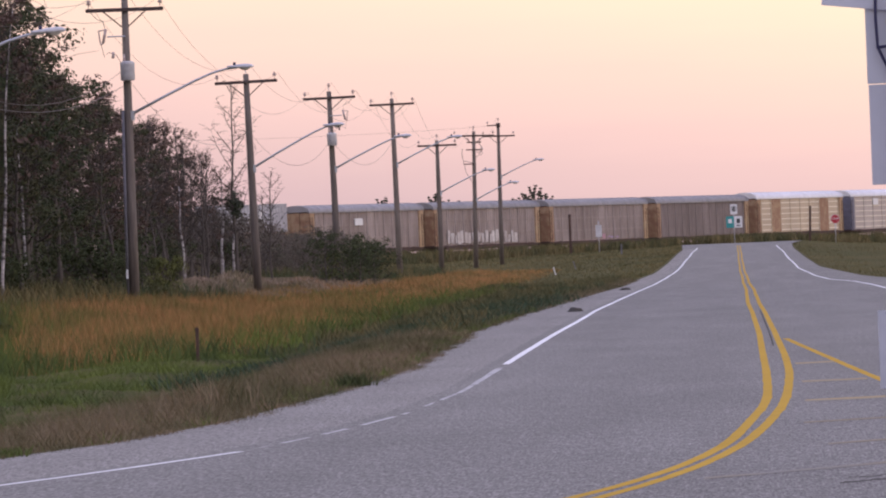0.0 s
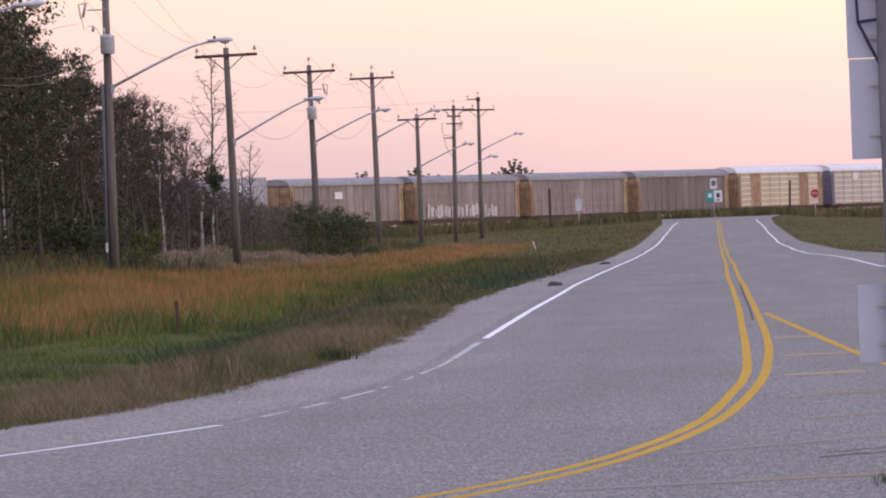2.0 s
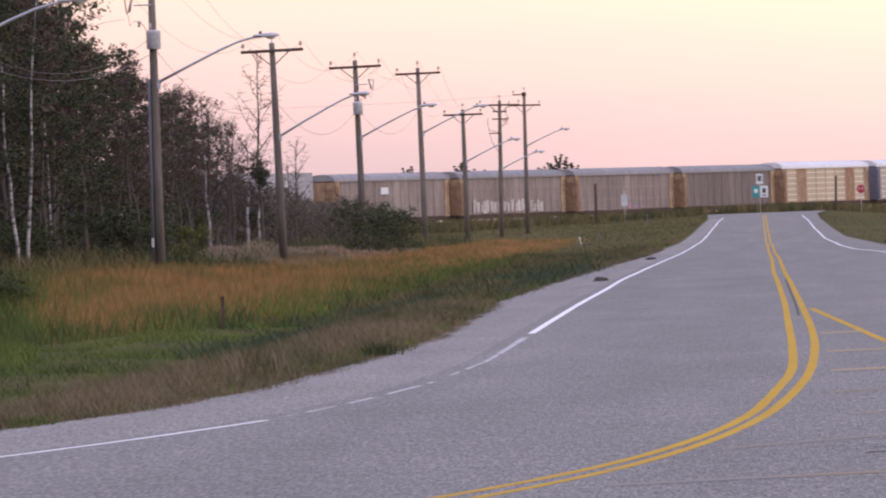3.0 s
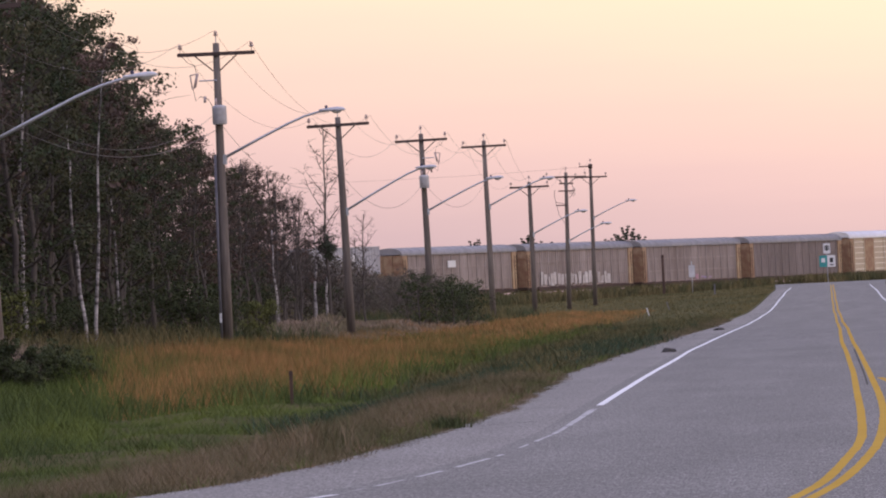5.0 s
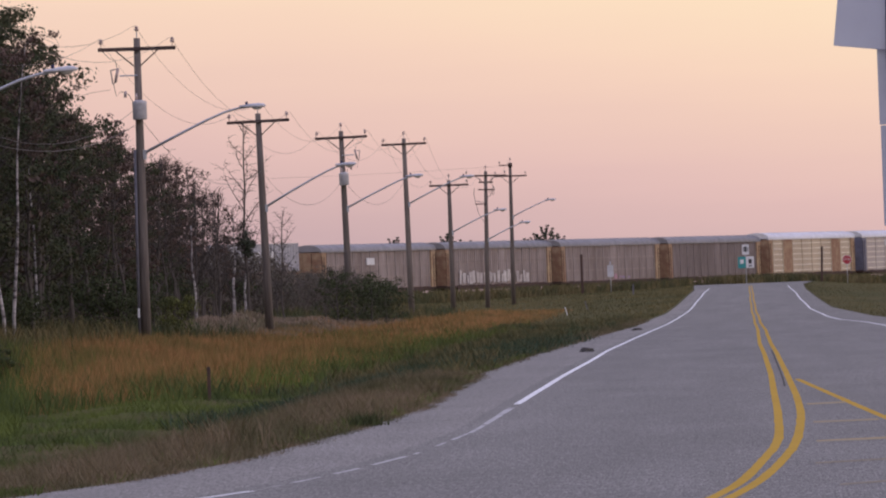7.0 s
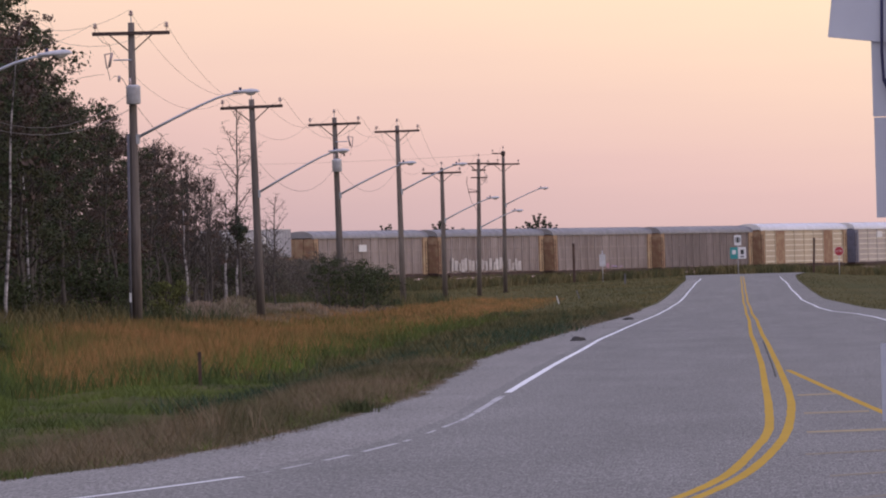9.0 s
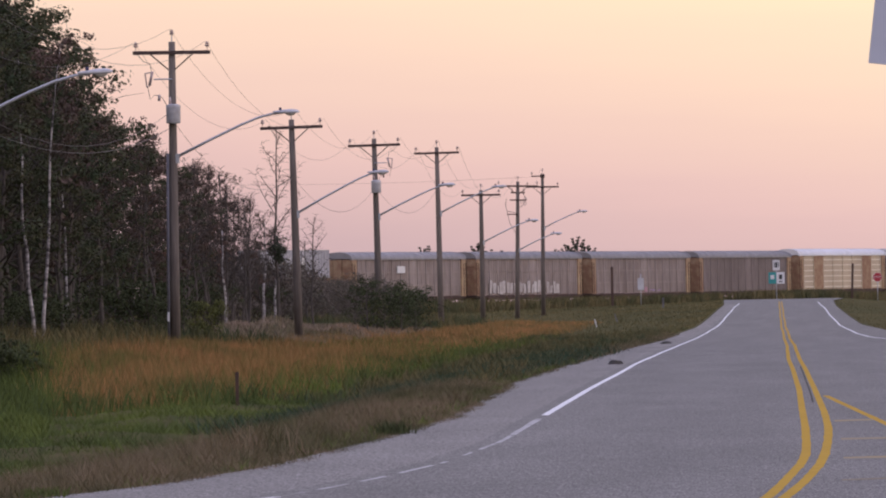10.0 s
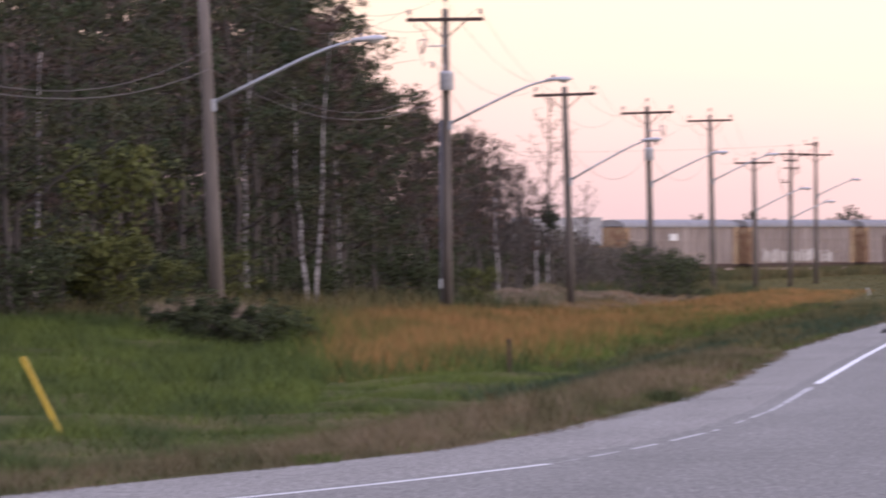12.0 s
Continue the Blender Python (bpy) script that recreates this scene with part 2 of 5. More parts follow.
# ---- shape helpers ----
def part(name, bm, mat, parent=None, label=""):
    """Links a bmesh as one mesh object under its thing."""
    me = bpy.data.meshes.new(name)
    bm.to_mesh(me)
    bm.free()
    me.materials.append(mat)
    ob = new(name, me)
    if parent is not None:
        ob.parent = parent
    if label:
        ob["label"] = label
    return ob


def thing(name, m, label, category, group="", kind=""):
    e = new(name)
    e.empty_display_size = 0.3
    e.matrix_world = m
    return tagged(e, label, category, group, kind)


def box(bm, x0, x1, y0, y1, z0, z1, bevel=0.0):
    made = bmesh.ops.create_cube(bm, size=1.0, matrix=Matrix.LocRotScale(((x0 + x1) / 2, (y0 + y1) / 2, (z0 + z1) / 2), None, (abs(x1 - x0), abs(y1 - y0), abs(z1 - z0))))
    if bevel:
        edges = list({e for v in made["verts"] for e in v.link_edges})
        bmesh.ops.bevel(bm, geom=edges, offset=bevel, segments=2, affect="EDGES")
    return bm


def tube(bm, points, radii, sides=8, cap=True):
    """A round bar along points, with its own radius at each."""
    pts = [Vector(p) for p in points]
    rings = []
    for i, p in enumerate(pts):
        d = (pts[min(i + 1, len(pts) - 1)] - pts[max(i - 1, 0)]).normalized()
        side = d.cross(Vector((0, 0, 1)) if abs(d.z) < 0.9 else Vector((1, 0, 0))).normalized()
        up = side.cross(d)
        r = radii[i] if isinstance(radii, (list, tuple)) else radii
        rings.append([bm.verts.new(p + (side * math.cos(a) + up * math.sin(a)) * r) for a in (2 * math.pi * k / sides for k in range(sides))])
    for a, b in zip(rings, rings[1:]):
        for k in range(sides):
            f = bm.faces.new((a[k], a[(k + 1) % sides], b[(k + 1) % sides], b[k]))
            f.smooth = sides > 6
    if cap:
        bm.faces.new(rings[0][::-1])
        bm.faces.new(rings[-1])
    return bm


def mesh_from(name, verts, faces, mat, smooth=False):
    """A mesh from arrays: vertices (n, 3) and triangles or quads (m, k)."""
    verts, faces = np.asarray(verts, dtype=np.float32), np.asarray(faces, dtype=np.int32)
    me = bpy.data.meshes.new(name)
    k = faces.shape[1]
    me.vertices.add(len(verts))
    me.vertices.foreach_set("co", verts.ravel())
    me.loops.add(faces.size)
    me.loops.foreach_set("vertex_index", faces.ravel())
    me.polygons.add(len(faces))
    me.polygons.foreach_set("loop_start", np.arange(0, faces.size, k, dtype=np.int32))
    me.polygons.foreach_set("loop_total", np.full(len(faces), k, dtype=np.int32))
    if smooth:
        me.polygons.foreach_set("use_smooth", np.ones(len(faces), dtype=bool))
    me.update(calc_edges=True)
    me.materials.append(mat)
    return me


# ---- the lie of the land ----
ROAD_Z = ([-60, 161, 220, 276, 380, 450, 536, 592, 650, 700, 778, 850, 1000], [0, 0, -0.06, -0.19, -0.18, 0.1, 0.56, 0.72, 0.98, 1.14, 0.92, 0.7, 0.5])
EDGE_L = ([-60, 0, 15, 24, 32, 40, 48, 57, 60.5, 66.5, 82, 91, 110, 128, 160, 203, 254, 400, 536, 600, 700, 800, 1000], [-90, -70, -45, -25, -16, -11, -8.2, -6.4, -5.8, -5.3, -4.9, -4.85, -5.18, -5.56, -5.66, -5.68, -5.85, -6.1, -6.65, -7.0, -8.2, -9.0, -9.0])
EDGE_R = ([-60, 190, 200, 215, 235, 256, 293, 388, 540, 640, 700, 800, 1000], [60, 60, 30, 12, 7, 5.2, 4.2, 3.2, 2.6, 2.8, 4.2, 4.2, 3])
LEFT_SIDE = ([0, 1.0, 3.0, 9.5, 13.5, 20, 60, 400], [0, -0.05, -0.32, -0.25, 0.1, 0.55, 0.8, 1.0])
RAIL_P, RAIL_U = Vector((-12.2, 754.7, 0)), Vector((0.3876, 0.9218, 0))
RAIL_Z = 0.85


def road_z(y):
    return np.interp(y, *ROAD_Z)


def land_z(x, y):
    """Height of the ground, arrays in and out."""
    x, y = np.asarray(x, float), np.asarray(y, float)
    left, right = np.interp(y, *EDGE_L), np.interp(y, *EDGE_R)
    out = np.maximum(np.maximum(left - x, x - right), 0)
    zr = road_z(y)
    fade = np.clip(1 - out / 25, 0, 1)
    z = zr * fade + 0.15 * (1 - fade) * (y > 300)
    near = np.clip(1 - (y - 260) / 200, 0.25, 1)
    z = z + np.where(x < left, np.interp(left - x, *LEFT_SIDE) * near, -0.25 * np.clip(out / 4, 0, 1))
    # soft hummocks in the meadow
    rough = np.clip((left - x - 3.0) / 2.5, 0, 1) * np.clip((190 - y) / 40, 0, 1)
    z = z + rough * (0.10 * np.sin(x / 0.9 + 1.9 * np.sin(y / 5.5)) * np.sin(y / 3.4 + 0.7 * x) + 0.06 * np.sin(y / 1.9 + 1.3 * np.sin(x / 0.7)))
    for mx, my, wx, wy, mh in ((-22.2, 285, 1.1, 7, 0.75), (-19.6, 290, 0.9, 7, 0.45), (-24.4, 292, 0.9, 6, 0.4), (-21.0, 300, 0.8, 6, 0.3)):
        z = z + mh * np.exp(-((x - mx) / wx) ** 2 - ((y - my) / wy) ** 2)
    off = np.abs((x - RAIL_P.x) * RAIL_U.y - (y - RAIL_P.y) * RAIL_U.x)
    bank = np.clip(1 - (off - 3.5) / 5.0, 0, 1)
    z = z * (1 - bank) + (RAIL_Z - 0.2) * bank
    return np.where(out > 0, z, zr)


def sheet(name, xs_of, ys, mat, lift, label, category):
    """A strip of ground: xs_of(y) gives its points across."""
    rows = [xs_of(y) for y in ys]
    n = len(rows[0])
    v = [(x, y, 0) for y, r in zip(ys, rows) for x in r]
    v = np.array(v, float)
    v[:, 2] = lift(v[:, 0], v[:, 1])
    f = [(i * n + j, i * n + j + 1, (i + 1) * n + j + 1, (i + 1) * n + j) for i in range(len(ys) - 1) for j in range(n - 1)]
    return tagged(new(name, mesh_from(name, v, f, mat, True)), label, category, kind="structure")


ys_near = list(np.arange(-60, 0, 10)) + list(np.arange(0, 130, 1.5)) + list(np.arange(130, 320, 3)) + list(np.arange(320, 960, 6))


def ground_xs(y):
    l, r = float(np.interp(y, *EDGE_L)), float(np.interp(y, *EDGE_R))
    a = [l - d for d in (2600, 1200, 600, 300, 150, 90, 60, 45, 36, 30, 26, 23, 20, 18, 16.5, 15, 14, 13, 12, 11.2, 10.4, 9.6, 8.8, 8, 7.2, 6.4, 5.6, 5, 4.4, 3.7, 3, 2.2, 1.5, 1, 0.5, 0.15)]
    return a + [l + 0.25, (l + r) / 2, r - 0.25] + [r + d for d in (0.15, 0.6, 1.5, 3, 5, 8, 12, 16, 20, 25, 30, 40, 60, 90, 150, 300, 600, 1200, 2600)]


def ground_lift(x, y):
    l, r = np.interp(y, *EDGE_L), np.interp(y, *EDGE_R)
    inside = (x > l) & (x < r)
    return land_z(x, y) - np.where(inside, 0.12, 0.0)


sheet("ground", ground_xs, ys_near + [1000, 1100, 1300, 1600, 2000, 2600, 3400, 4700], M_ground, ground_lift, "uneven grassy ground with soil between the tufts", "ground")


def road_xs(y):
    l, r = float(np.interp(y, *EDGE_L)), float(np.interp(y, *EDGE_R))
    return [l] + [l + (r - l) * k / 7 for k in range(1, 7)] + [r]


sheet("road", road_xs, [y for y in ys_near if y <= 752], M_asphalt, lambda x, y: road_z(y), "aged grey asphalt road curving toward the crossing", "road")


def paint_z(y):
    """Height of a film of paint: thin on the flat near stretch, thicker where the road bends over the rise."""
    return road_z(y) + np.interp(y, [120, 165], [0.0015, 0.005])


def ribbon(name, xs, y0, y1, width, mat, label, step=1.5):
    """A painted line on the road; xs: pairs of lists, y and x."""
    n = max(3, int((y1 - y0) / step))
    ys = np.linspace(y0, y1, n)
    x = np.interp(ys, *xs) + np.clip((ys - 95) / 40, 0, 1) * (0.024 * np.sin(ys / 15.5) + 0.010 * np.sin(ys / 5.7 + 1)) * (1 if mat is M_white_line else 0.6)
    k = np.exp(-0.5 * (np.arange(-4, 5) / 1.8) ** 2)
    k /= k.sum()
    xsm = np.convolve(np.pad(x, 4, mode="reflect", reflect_type="odd"), k, "valid")
    dx, dy = np.gradient(xsm), np.gradient(ys)
    ln = np.hypot(dx, dy)
    nx, ny = dy / ln, -dx / ln
    v = []
    ragged = np.random.default_rng(int(y0 * 10) + n)
    fine = np.linspace(y0, y1, max(6, int((y1 - y0) / 0.6)))
    xsm, nx, ny = np.interp(fine, ys, xsm), np.interp(fine, ys, nx), np.interp(fine, ys, ny)
    ys, n = fine, len(fine)
    for s in (-0.5, 0.5):
        edge = s * width * (1 + ragged.normal(size=n) * 0.06)
        px, py = xsm + nx * edge, ys + ny * edge
        v.append(np.stack([px, py, paint_z(py)], 1))
    verts = np.stack(v, 1).reshape(-1, 3)
    f = [(2 * i, 2 * i + 1, 2 * i + 3, 2 * i + 2) for i in range(n - 1)]
    return tagged(new(name, mesh_from(name, verts, f, mat)), label, "road marking", "road markings", "structure")


WHITE_L = ([20, 32, 39, 45, 49.7, 52.4, 55.8, 58.6, 61.7, 67, 76.5, 94, 119, 161, 276, 380, 536, 620], [-24, -13, -9.2, -6.9, -5.6, -5.0, -4.4, -4.12, -3.87, -3.57, -3.43, -3.58, -3.8, -4.0, -4.5, -4.9, -5.55, -5.9])
YELLOW_L = ([25, 34, 39.9, 42.5, 45.1, 48.4, 52.7, 58, 65.8, 79.3, 111.7, 172.6, 252, 400, 640], [-7.5, -3.5, -1.8, -1.2, -0.9, -0.6, -0.3, -0.2, 0, 0, -0.1, -0.4, -0.7, -1.35, -2.3])
YELLOW_R = ([25, 34, 39.9, 41.6, 43.8, 46.6, 52.1, 57.8, 65.4, 78.8, 92, 107.6, 170.9, 235, 400, 640], [-7.1, -3.15, -1.49, -1.19, -0.89, -0.59, -0.205, -0.02, 0.17, 0.27, 0.255, 0.18, -0.12, -0.4, -1.12, -2.08])
WHITE_R = ([150, 183, 215, 245, 270, 300, 395, 540, 620], [5.4, 3.75, 3.5, 3.3, 2.75, 2.3, 1.95, 1.55, 1.3])
sheet("shoulder", lambda y: [float(np.interp(y, *EDGE_L)) + (float(np.interp(y, *WHITE_L)) - float(np.interp(y, *EDGE_L))) * k / 4 for k in range(5)], [y for y in ys_near if 22 < y <= 615], M_shoulder, lambda x, y: road_z(y) + np.clip((np.interp(y, *WHITE_L) - x) * 0.004 - 0.001, -0.001, 0.001), "bleached asphalt shoulder outside the white line", "shoulder")
ribbon("edge_line", WHITE_L, 20, 56.0, 0.08, M_white_line, "thin white painted edge line on asphalt")
for a_, b_, w_ in ((56.9, 57.4, 0.04), (58.0, 59.6, 0.06), (60.4, 62.0, 0.065), (63.1, 65.9, 0.06), (66.6, 67.3, 0.05), (69.8, 71.2, 0.035), (72.4, 75.2, 0.05), (75.6, 79.5, 0.06), (80.0, 86.0, 0.08), (86.3, 90.4, 0.095)):
    ribbon("edge_line", WHITE_L, a_, b_, w_, M_white_worn, "worn broken white edge line on asphalt", 0.5)
ribbon("edge_line", WHITE_L, 93, 620, 0.108, M_white_line, "white painted edge line on asphalt")
ribbon("edge_line", WHITE_R, 150, 620, 0.10, M_white_line, "white edge line flaring round the side road")
ribbon("centre_line", YELLOW_L, 25, 640, 0.096, M_yellow_line, "yellow double centre line, thick paint")
ribbon("centre_line", YELLOW_R, 25, 640, 0.096, M_yellow_line, "yellow double centre line, thick paint")
ribbon("hatch_line", ([60, 75, 107], [1.75, 1.2, 0.3]), 60, 106.5, 0.10, M_yellow_line, "yellow line bounding a painted median")


def cross_stripe(y, x0, x1, slope, width, mat):
    bm = bmesh.new()
    n = 8
    for i in range(n):
        for yy in (-width / 2, width / 2):
            bm.verts.new((x0 + (x1 - x0) * i / (n - 1), y + slope * i / (n - 1) + yy, float(paint_z(y + slope * i / (n - 1) + yy)) + 0.0005))
    bm.verts.ensure_lookup_table()
    for i in range(n - 1):
        bm.faces.new((bm.verts[2 * i], bm.verts[2 * i + 2], bm.verts[2 * i + 3], bm.verts[2 * i + 1]))
    return tagged(part("hatch_stripe", bm, mat), "faded yellow stripe across the painted median", "road marking", "road markings", "structure")


for y_, a_, b_, s_, w_, m_ in ((85.3, 0.36, 0.85, 0.4, 1.1, M_yellow_worn), (74.6, 0.38, 1.1, 0.4, 1.0, M_yellow_worn), (65.8, 0.36, 1.15, 0.5, 0.9, M_yellow_worn),
                               (58.2, 0.3, 1.4, 0.9, 0.4, M_yellow_faint), (52.0, 0.45, 1.5, 1.3, 0.36, M_yellow_faint),
                               (45.5, -0.45, 1.7, 3.0, 0.40, M_yellow_faint), (40.0, -1.1, 1.5, 0.9, 0.36, M_yellow_faint)):
    cross_stripe(y_, a_, b_, s_, w_, m_)


# ---- railway ----
RAIL_TURN = -math.degrees(math.atan2(RAIL_U.x, RAIL_U.y))


def rail_pose(s, z=0.0):
    """A place s metres along the track; local y runs along it, local x toward the road's near side."""
    p = RAIL_P + RAIL_U * s
    return pose(p.x, p.y, z, 0, 0, RAIL_TURN)


def trackbed():
    e = thing("railway_track", rail_pose(0), "railway track on a low stone ballast bank", "railway track", kind="structure")
    bm = bmesh.new()
    prof = [(-4.2, 0.0), (-2.2, RAIL_Z - 0.22), (2.2, RAIL_Z - 0.22), (4.2, 0.0)]
    stations = list(range(-320, 421, 20))
    rings = [[bm.verts.new((x, s, z + 0.03 * math.sin(s * 1.3 + x))) for x, z in prof] for s in stations]
    for a, b in zip(rings, rings[1:]):
        for k in range(3):
            bm.faces.new((a[k], a[k + 1], b[k + 1], b[k]))
    part("ballast", bm, M_ballast, e)
    for x in (-0.75, 0.75):
        bm = bmesh.new()
        box(bm, x - 0.035, x + 0.035, -320, 420, RAIL_Z - 0.04, RAIL_Z)
        box(bm, x - 0.01, x + 0.01, -320, 420, RAIL_Z - 0.14, RAIL_Z - 0.04)
        box(bm, x - 0.07, x + 0.07, -320, 420, RAIL_Z - 0.17, RAIL_Z - 0.14)
        part("rail", bm, M_steel, e)
    v, f = [], []
    for i, s in enumerate(np.arange(-150, 250, 0.6)):
        for x, y, z in ((-1.3, -0.12, 0), (1.3, -0.12, 0), (1.3, 0.12, 0), (-1.3, 0.12, 0), (-1.3, -0.12, 0.12), (1.3, -0.12, 0.12), (1.3, 0.12, 0.12), (-1.3, 0.12, 0.12)):
            v.append((x, s + y, RAIL_Z - 0.29 + z))
        o = i * 8
        f += [(o + 4, o + 5, o + 6, o + 7), (o, o + 1, o + 5, o + 4), (o + 2, o + 3, o + 7, o + 6), (o + 1, o + 2, o + 6, o + 5), (o + 3, o, o + 4, o + 7)]
    ties = new("tie", mesh_from("tie", v, f, M_arm))
    ties.parent = e
    tagged(ties, kind="stuff")


trackbed()
CAR_L, CAR_W = 27.3, 3.2
TRAIN_AT = -3.2


def wheel_mesh():
    bm = bmesh.new()
    m = Matrix.Rotation(math.pi / 2, 4, "Y")
    bmesh.ops.create_cone(bm, cap_ends=True, segments=20, radius1=0.46, radius2=0.46, depth=0.13, matrix=m)
    bmesh.ops.create_cone(bm, cap_ends=True, segments=20, radius1=0.49, radius2=0.49, depth=0.03, matrix=Matrix.Translation((-0.06, 0, 0)) @ m)
    bmesh.ops.create_cone(bm, cap_ends=True, segments=12, radius1=0.14, radius2=0.1, depth=0.24, matrix=Matrix.Translation((0.05, 0, 0)) @ m)
    return bm


def truck(e, y, half):
    """A two-axle truck under a car: side frames with pockets, bolster, four wheels."""
    bm = bmesh.new()
    for sx in (-1, 1):
        x = sx * 0.98
        box(bm, x - 0.08, x + 0.08, y - 1.15, y + 1.15, 0.46, 0.62, 0.03)
        box(bm, x - 0.1, x + 0.1, y - 0.35, y + 0.35, 0.25, 0.75, 0.04)
        for w in (-0.88, 0.88):
            box(bm, x - 0.09, x + 0.09, y + w - 0.17, y + w + 0.17, 0.34, 0.6, 0.03)
    box(bm, -1.1, 1.1, y - 0.2, y + 0.2, 0.55, 0.8)
    t = part("truck", bm, M_rust, e)
    for sx in (-1, 1):
        for w in (-0.88, 0.88):
            ob = part("wheel", wheel_mesh(), M_steel, t)
            ob.matrix_basis = Matrix.Translation((sx * 0.75, y + w, 0.46)) @ Matrix.Rotation(0 if sx > 0 else math.pi, 4, "Z")


def autorack(s, body_mat, end_mat, roof_mat, label, style, marks=()):
    """A closed car carrier: ribbed or louvred side panels, arched roof, corner posts, end doors, underframe, ladders and trucks."""
    e = thing("autorack_car", rail_pose(s + TRAIN_AT, RAIL_Z), label, "railway car", "cars of the train")
    h, w = CAR_L / 2, CAR_W / 2
    bm = bmesh.new()
    box(bm, -w + 0.12, w - 0.12, -h + 0.7, h - 0.7, 1.25, 4.95)
    part("body", bm, body_mat, e)
    # panels between posts on both sides
    n = 12 if style == "ribs" else 8
    y0, y1 = -h + 2.0, h - 2.0
    for sx in (-1, 1):
        first = None
        for i in range(n + 1):
            y = y0 + (y1 - y0) * i / n
            if first is None:
                bm = bmesh.new()
                box(bm, sx * (w - 0.13), sx * (w - 0.04), -0.08, 0.08, 1.15, 4.98)
                first = part("side_post", bm, body_mat, e)
                post = first
            else:
                post = new("side_post", first.data)
                post.parent = e
            post.matrix_basis = Matrix.Translation((0, y, 0))
        if style == "ribs":
            lines = bmesh.new()
            for i in range(n):
                for q in (0.25, 0.5, 0.75):
                    y = y0 + (y1 - y0) * (i + q) / n
                    box(lines, sx * (w - 0.125), sx * (w - 0.095), y - 0.05, y + 0.05, 1.3, 4.9)
            for z in (2.35, 3.65):
                box(lines, sx * (w - 0.125), sx * (w - 0.06), y0, y1, z - 0.05, z + 0.05)
            part("side_panel", lines, body_mat, e)
        else:
            levels = (1.5, 2.1, 2.7, 3.3, 3.9, 4.5)
            for i in range(n):
                if style == "cream" and i in (1, 6):
                    continue
                a, b = y0 + (y1 - y0) * i / n + 0.14, y0 + (y1 - y0) * (i + 1) / n - 0.14
                bm = bmesh.new()
                box(bm, sx * (w - 0.125), sx * (w - 0.11), a, b, 1.3, 4.9)
                pan = part("louvre_panel", bm, body_mat if style == "cream" else M_pale, e)
                for z in levels:
                    bm = bmesh.new()
                    box(bm, sx * (w - 0.11), sx * (w - 0.03), a, b, z - 0.03, z + 0.05)
                    part("louvre_rib", bm, M_light_rib, pan)
            if style == "cream":
                for i in (1, 6):
                    bm = bmesh.new()
                    a, b = y0 + (y1 - y0) * i / n + 0.1, y0 + (y1 - y0) * (i + 1) / n - 0.1
                    box(bm, sx * (w - 0.125), sx * (w - 0.03), a, b, 1.2, 4.95, 0.02)
                    part("side_panel", bm, M_yellow_end, e)
        # corner columns
        for sy in (-1, 1):
            bm = bmesh.new()
            box(bm, sx * (w - 0.14), sx * (w + 0.01), sy * (h - 1.65), sy * (h - 0.6), 1.15, 4.98, 0.03)
            part("corner_panel", bm, end_mat, e)
            bm = bmesh.new()
            for k in range(9):
                box(bm, sx * (w + 0.01), sx * (w + 0.06), sy * (h - 1.1), sy * (h - 0.65), 1.0 + k * 0.42, 1.03 + k * 0.42)
            for yy in (h - 1.1, h - 0.65):
                box(bm, sx * (w + 0.01), sx * (w + 0.05), sy * yy - 0.02, sy * yy + 0.02, 0.8, 4.6)
            part("ladder", bm, M_rust, e)
        bm = bmesh.new()
        box(bm, sx * (w - 0.16), sx * (w + 0.04), -h + 0.5, h - 0.5, 4.95, 5.1)
        part("top_rail", bm, roof_mat, e)
    # arched roof
    bm = bmesh.new()
    k = 10
    ends = []
    for y in np.linspace(-h + 0.45, h - 0.45, 14):
        ends.append([bm.verts.new(((w + 0.02) * math.cos(math.pi * i / k), y, 5.06 + 0.68 * math.sin(math.pi * i / k) ** 0.8)) for i in range(k + 1)])
    for a, b in zip(ends, ends[1:]):
        for i in range(k):
            bm.faces.new((a[i], a[i + 1], b[i + 1], b[i])).smooth = True
    bm.faces.new(ends[0])
    bm.faces.new(ends[-1][::-1])
    part("roof", bm, roof_mat, e)
    bm = bmesh.new()
    for y in np.linspace(-h + 1.2, h - 1.2, 15):
        pts = [((w + 0.03) * math.cos(math.pi * i / k), y, 5.08 + 0.68 * math.sin(math.pi * i / k) ** 0.8) for i in range(k + 1)]
        tube(bm, pts, 0.014, 4)
    part("roof_seam", bm, roof_mat, e)
    # end doors, three folding leaves a side
    for sy in (-1, 1):
        for i, x in enumerate((-1.0, 0.0, 1.0)):
            bm = bmesh.new()
            box(bm, x - 0.48, x + 0.48, sy * (h - 0.72), sy * (h - 0.55 + 0.04 * (i % 2)), 1.2, 5.0, 0.03)
            for z in (1.8, 2.6, 3.4, 4.2):
                box(bm, x - 0.44, x + 0.44, sy * (h - 0.6), sy * (h - 0.49), z - 0.04, z + 0.04)
            part("end_door", bm, end_mat, e)
        bm = bmesh.new()
        box(bm, -0.14, 0.14, sy * (h - 0.9), sy * (h + 0.66), 0.76, 1.0, 0.03)
        part("coupler", bm, M_rust, e)
    bm = bmesh.new()
    box(bm, -w + 0.05, w - 0.05, -h + 0.5, h - 0.5, 1.0, 1.22)
    box(bm, -0.35, 0.35, -h + 0.6, h - 0.6, 0.72, 1.0)
    for sx in (-1, 1):
        box(bm, sx * (w - 0.15), sx * (w - 0.03), -h + 3.4, h - 3.4, 0.72, 1.0)
    part("underframe", bm, M_rust, e)
    for sy in (-1, 1):
        truck(e, sy * (h - 3.6), h)
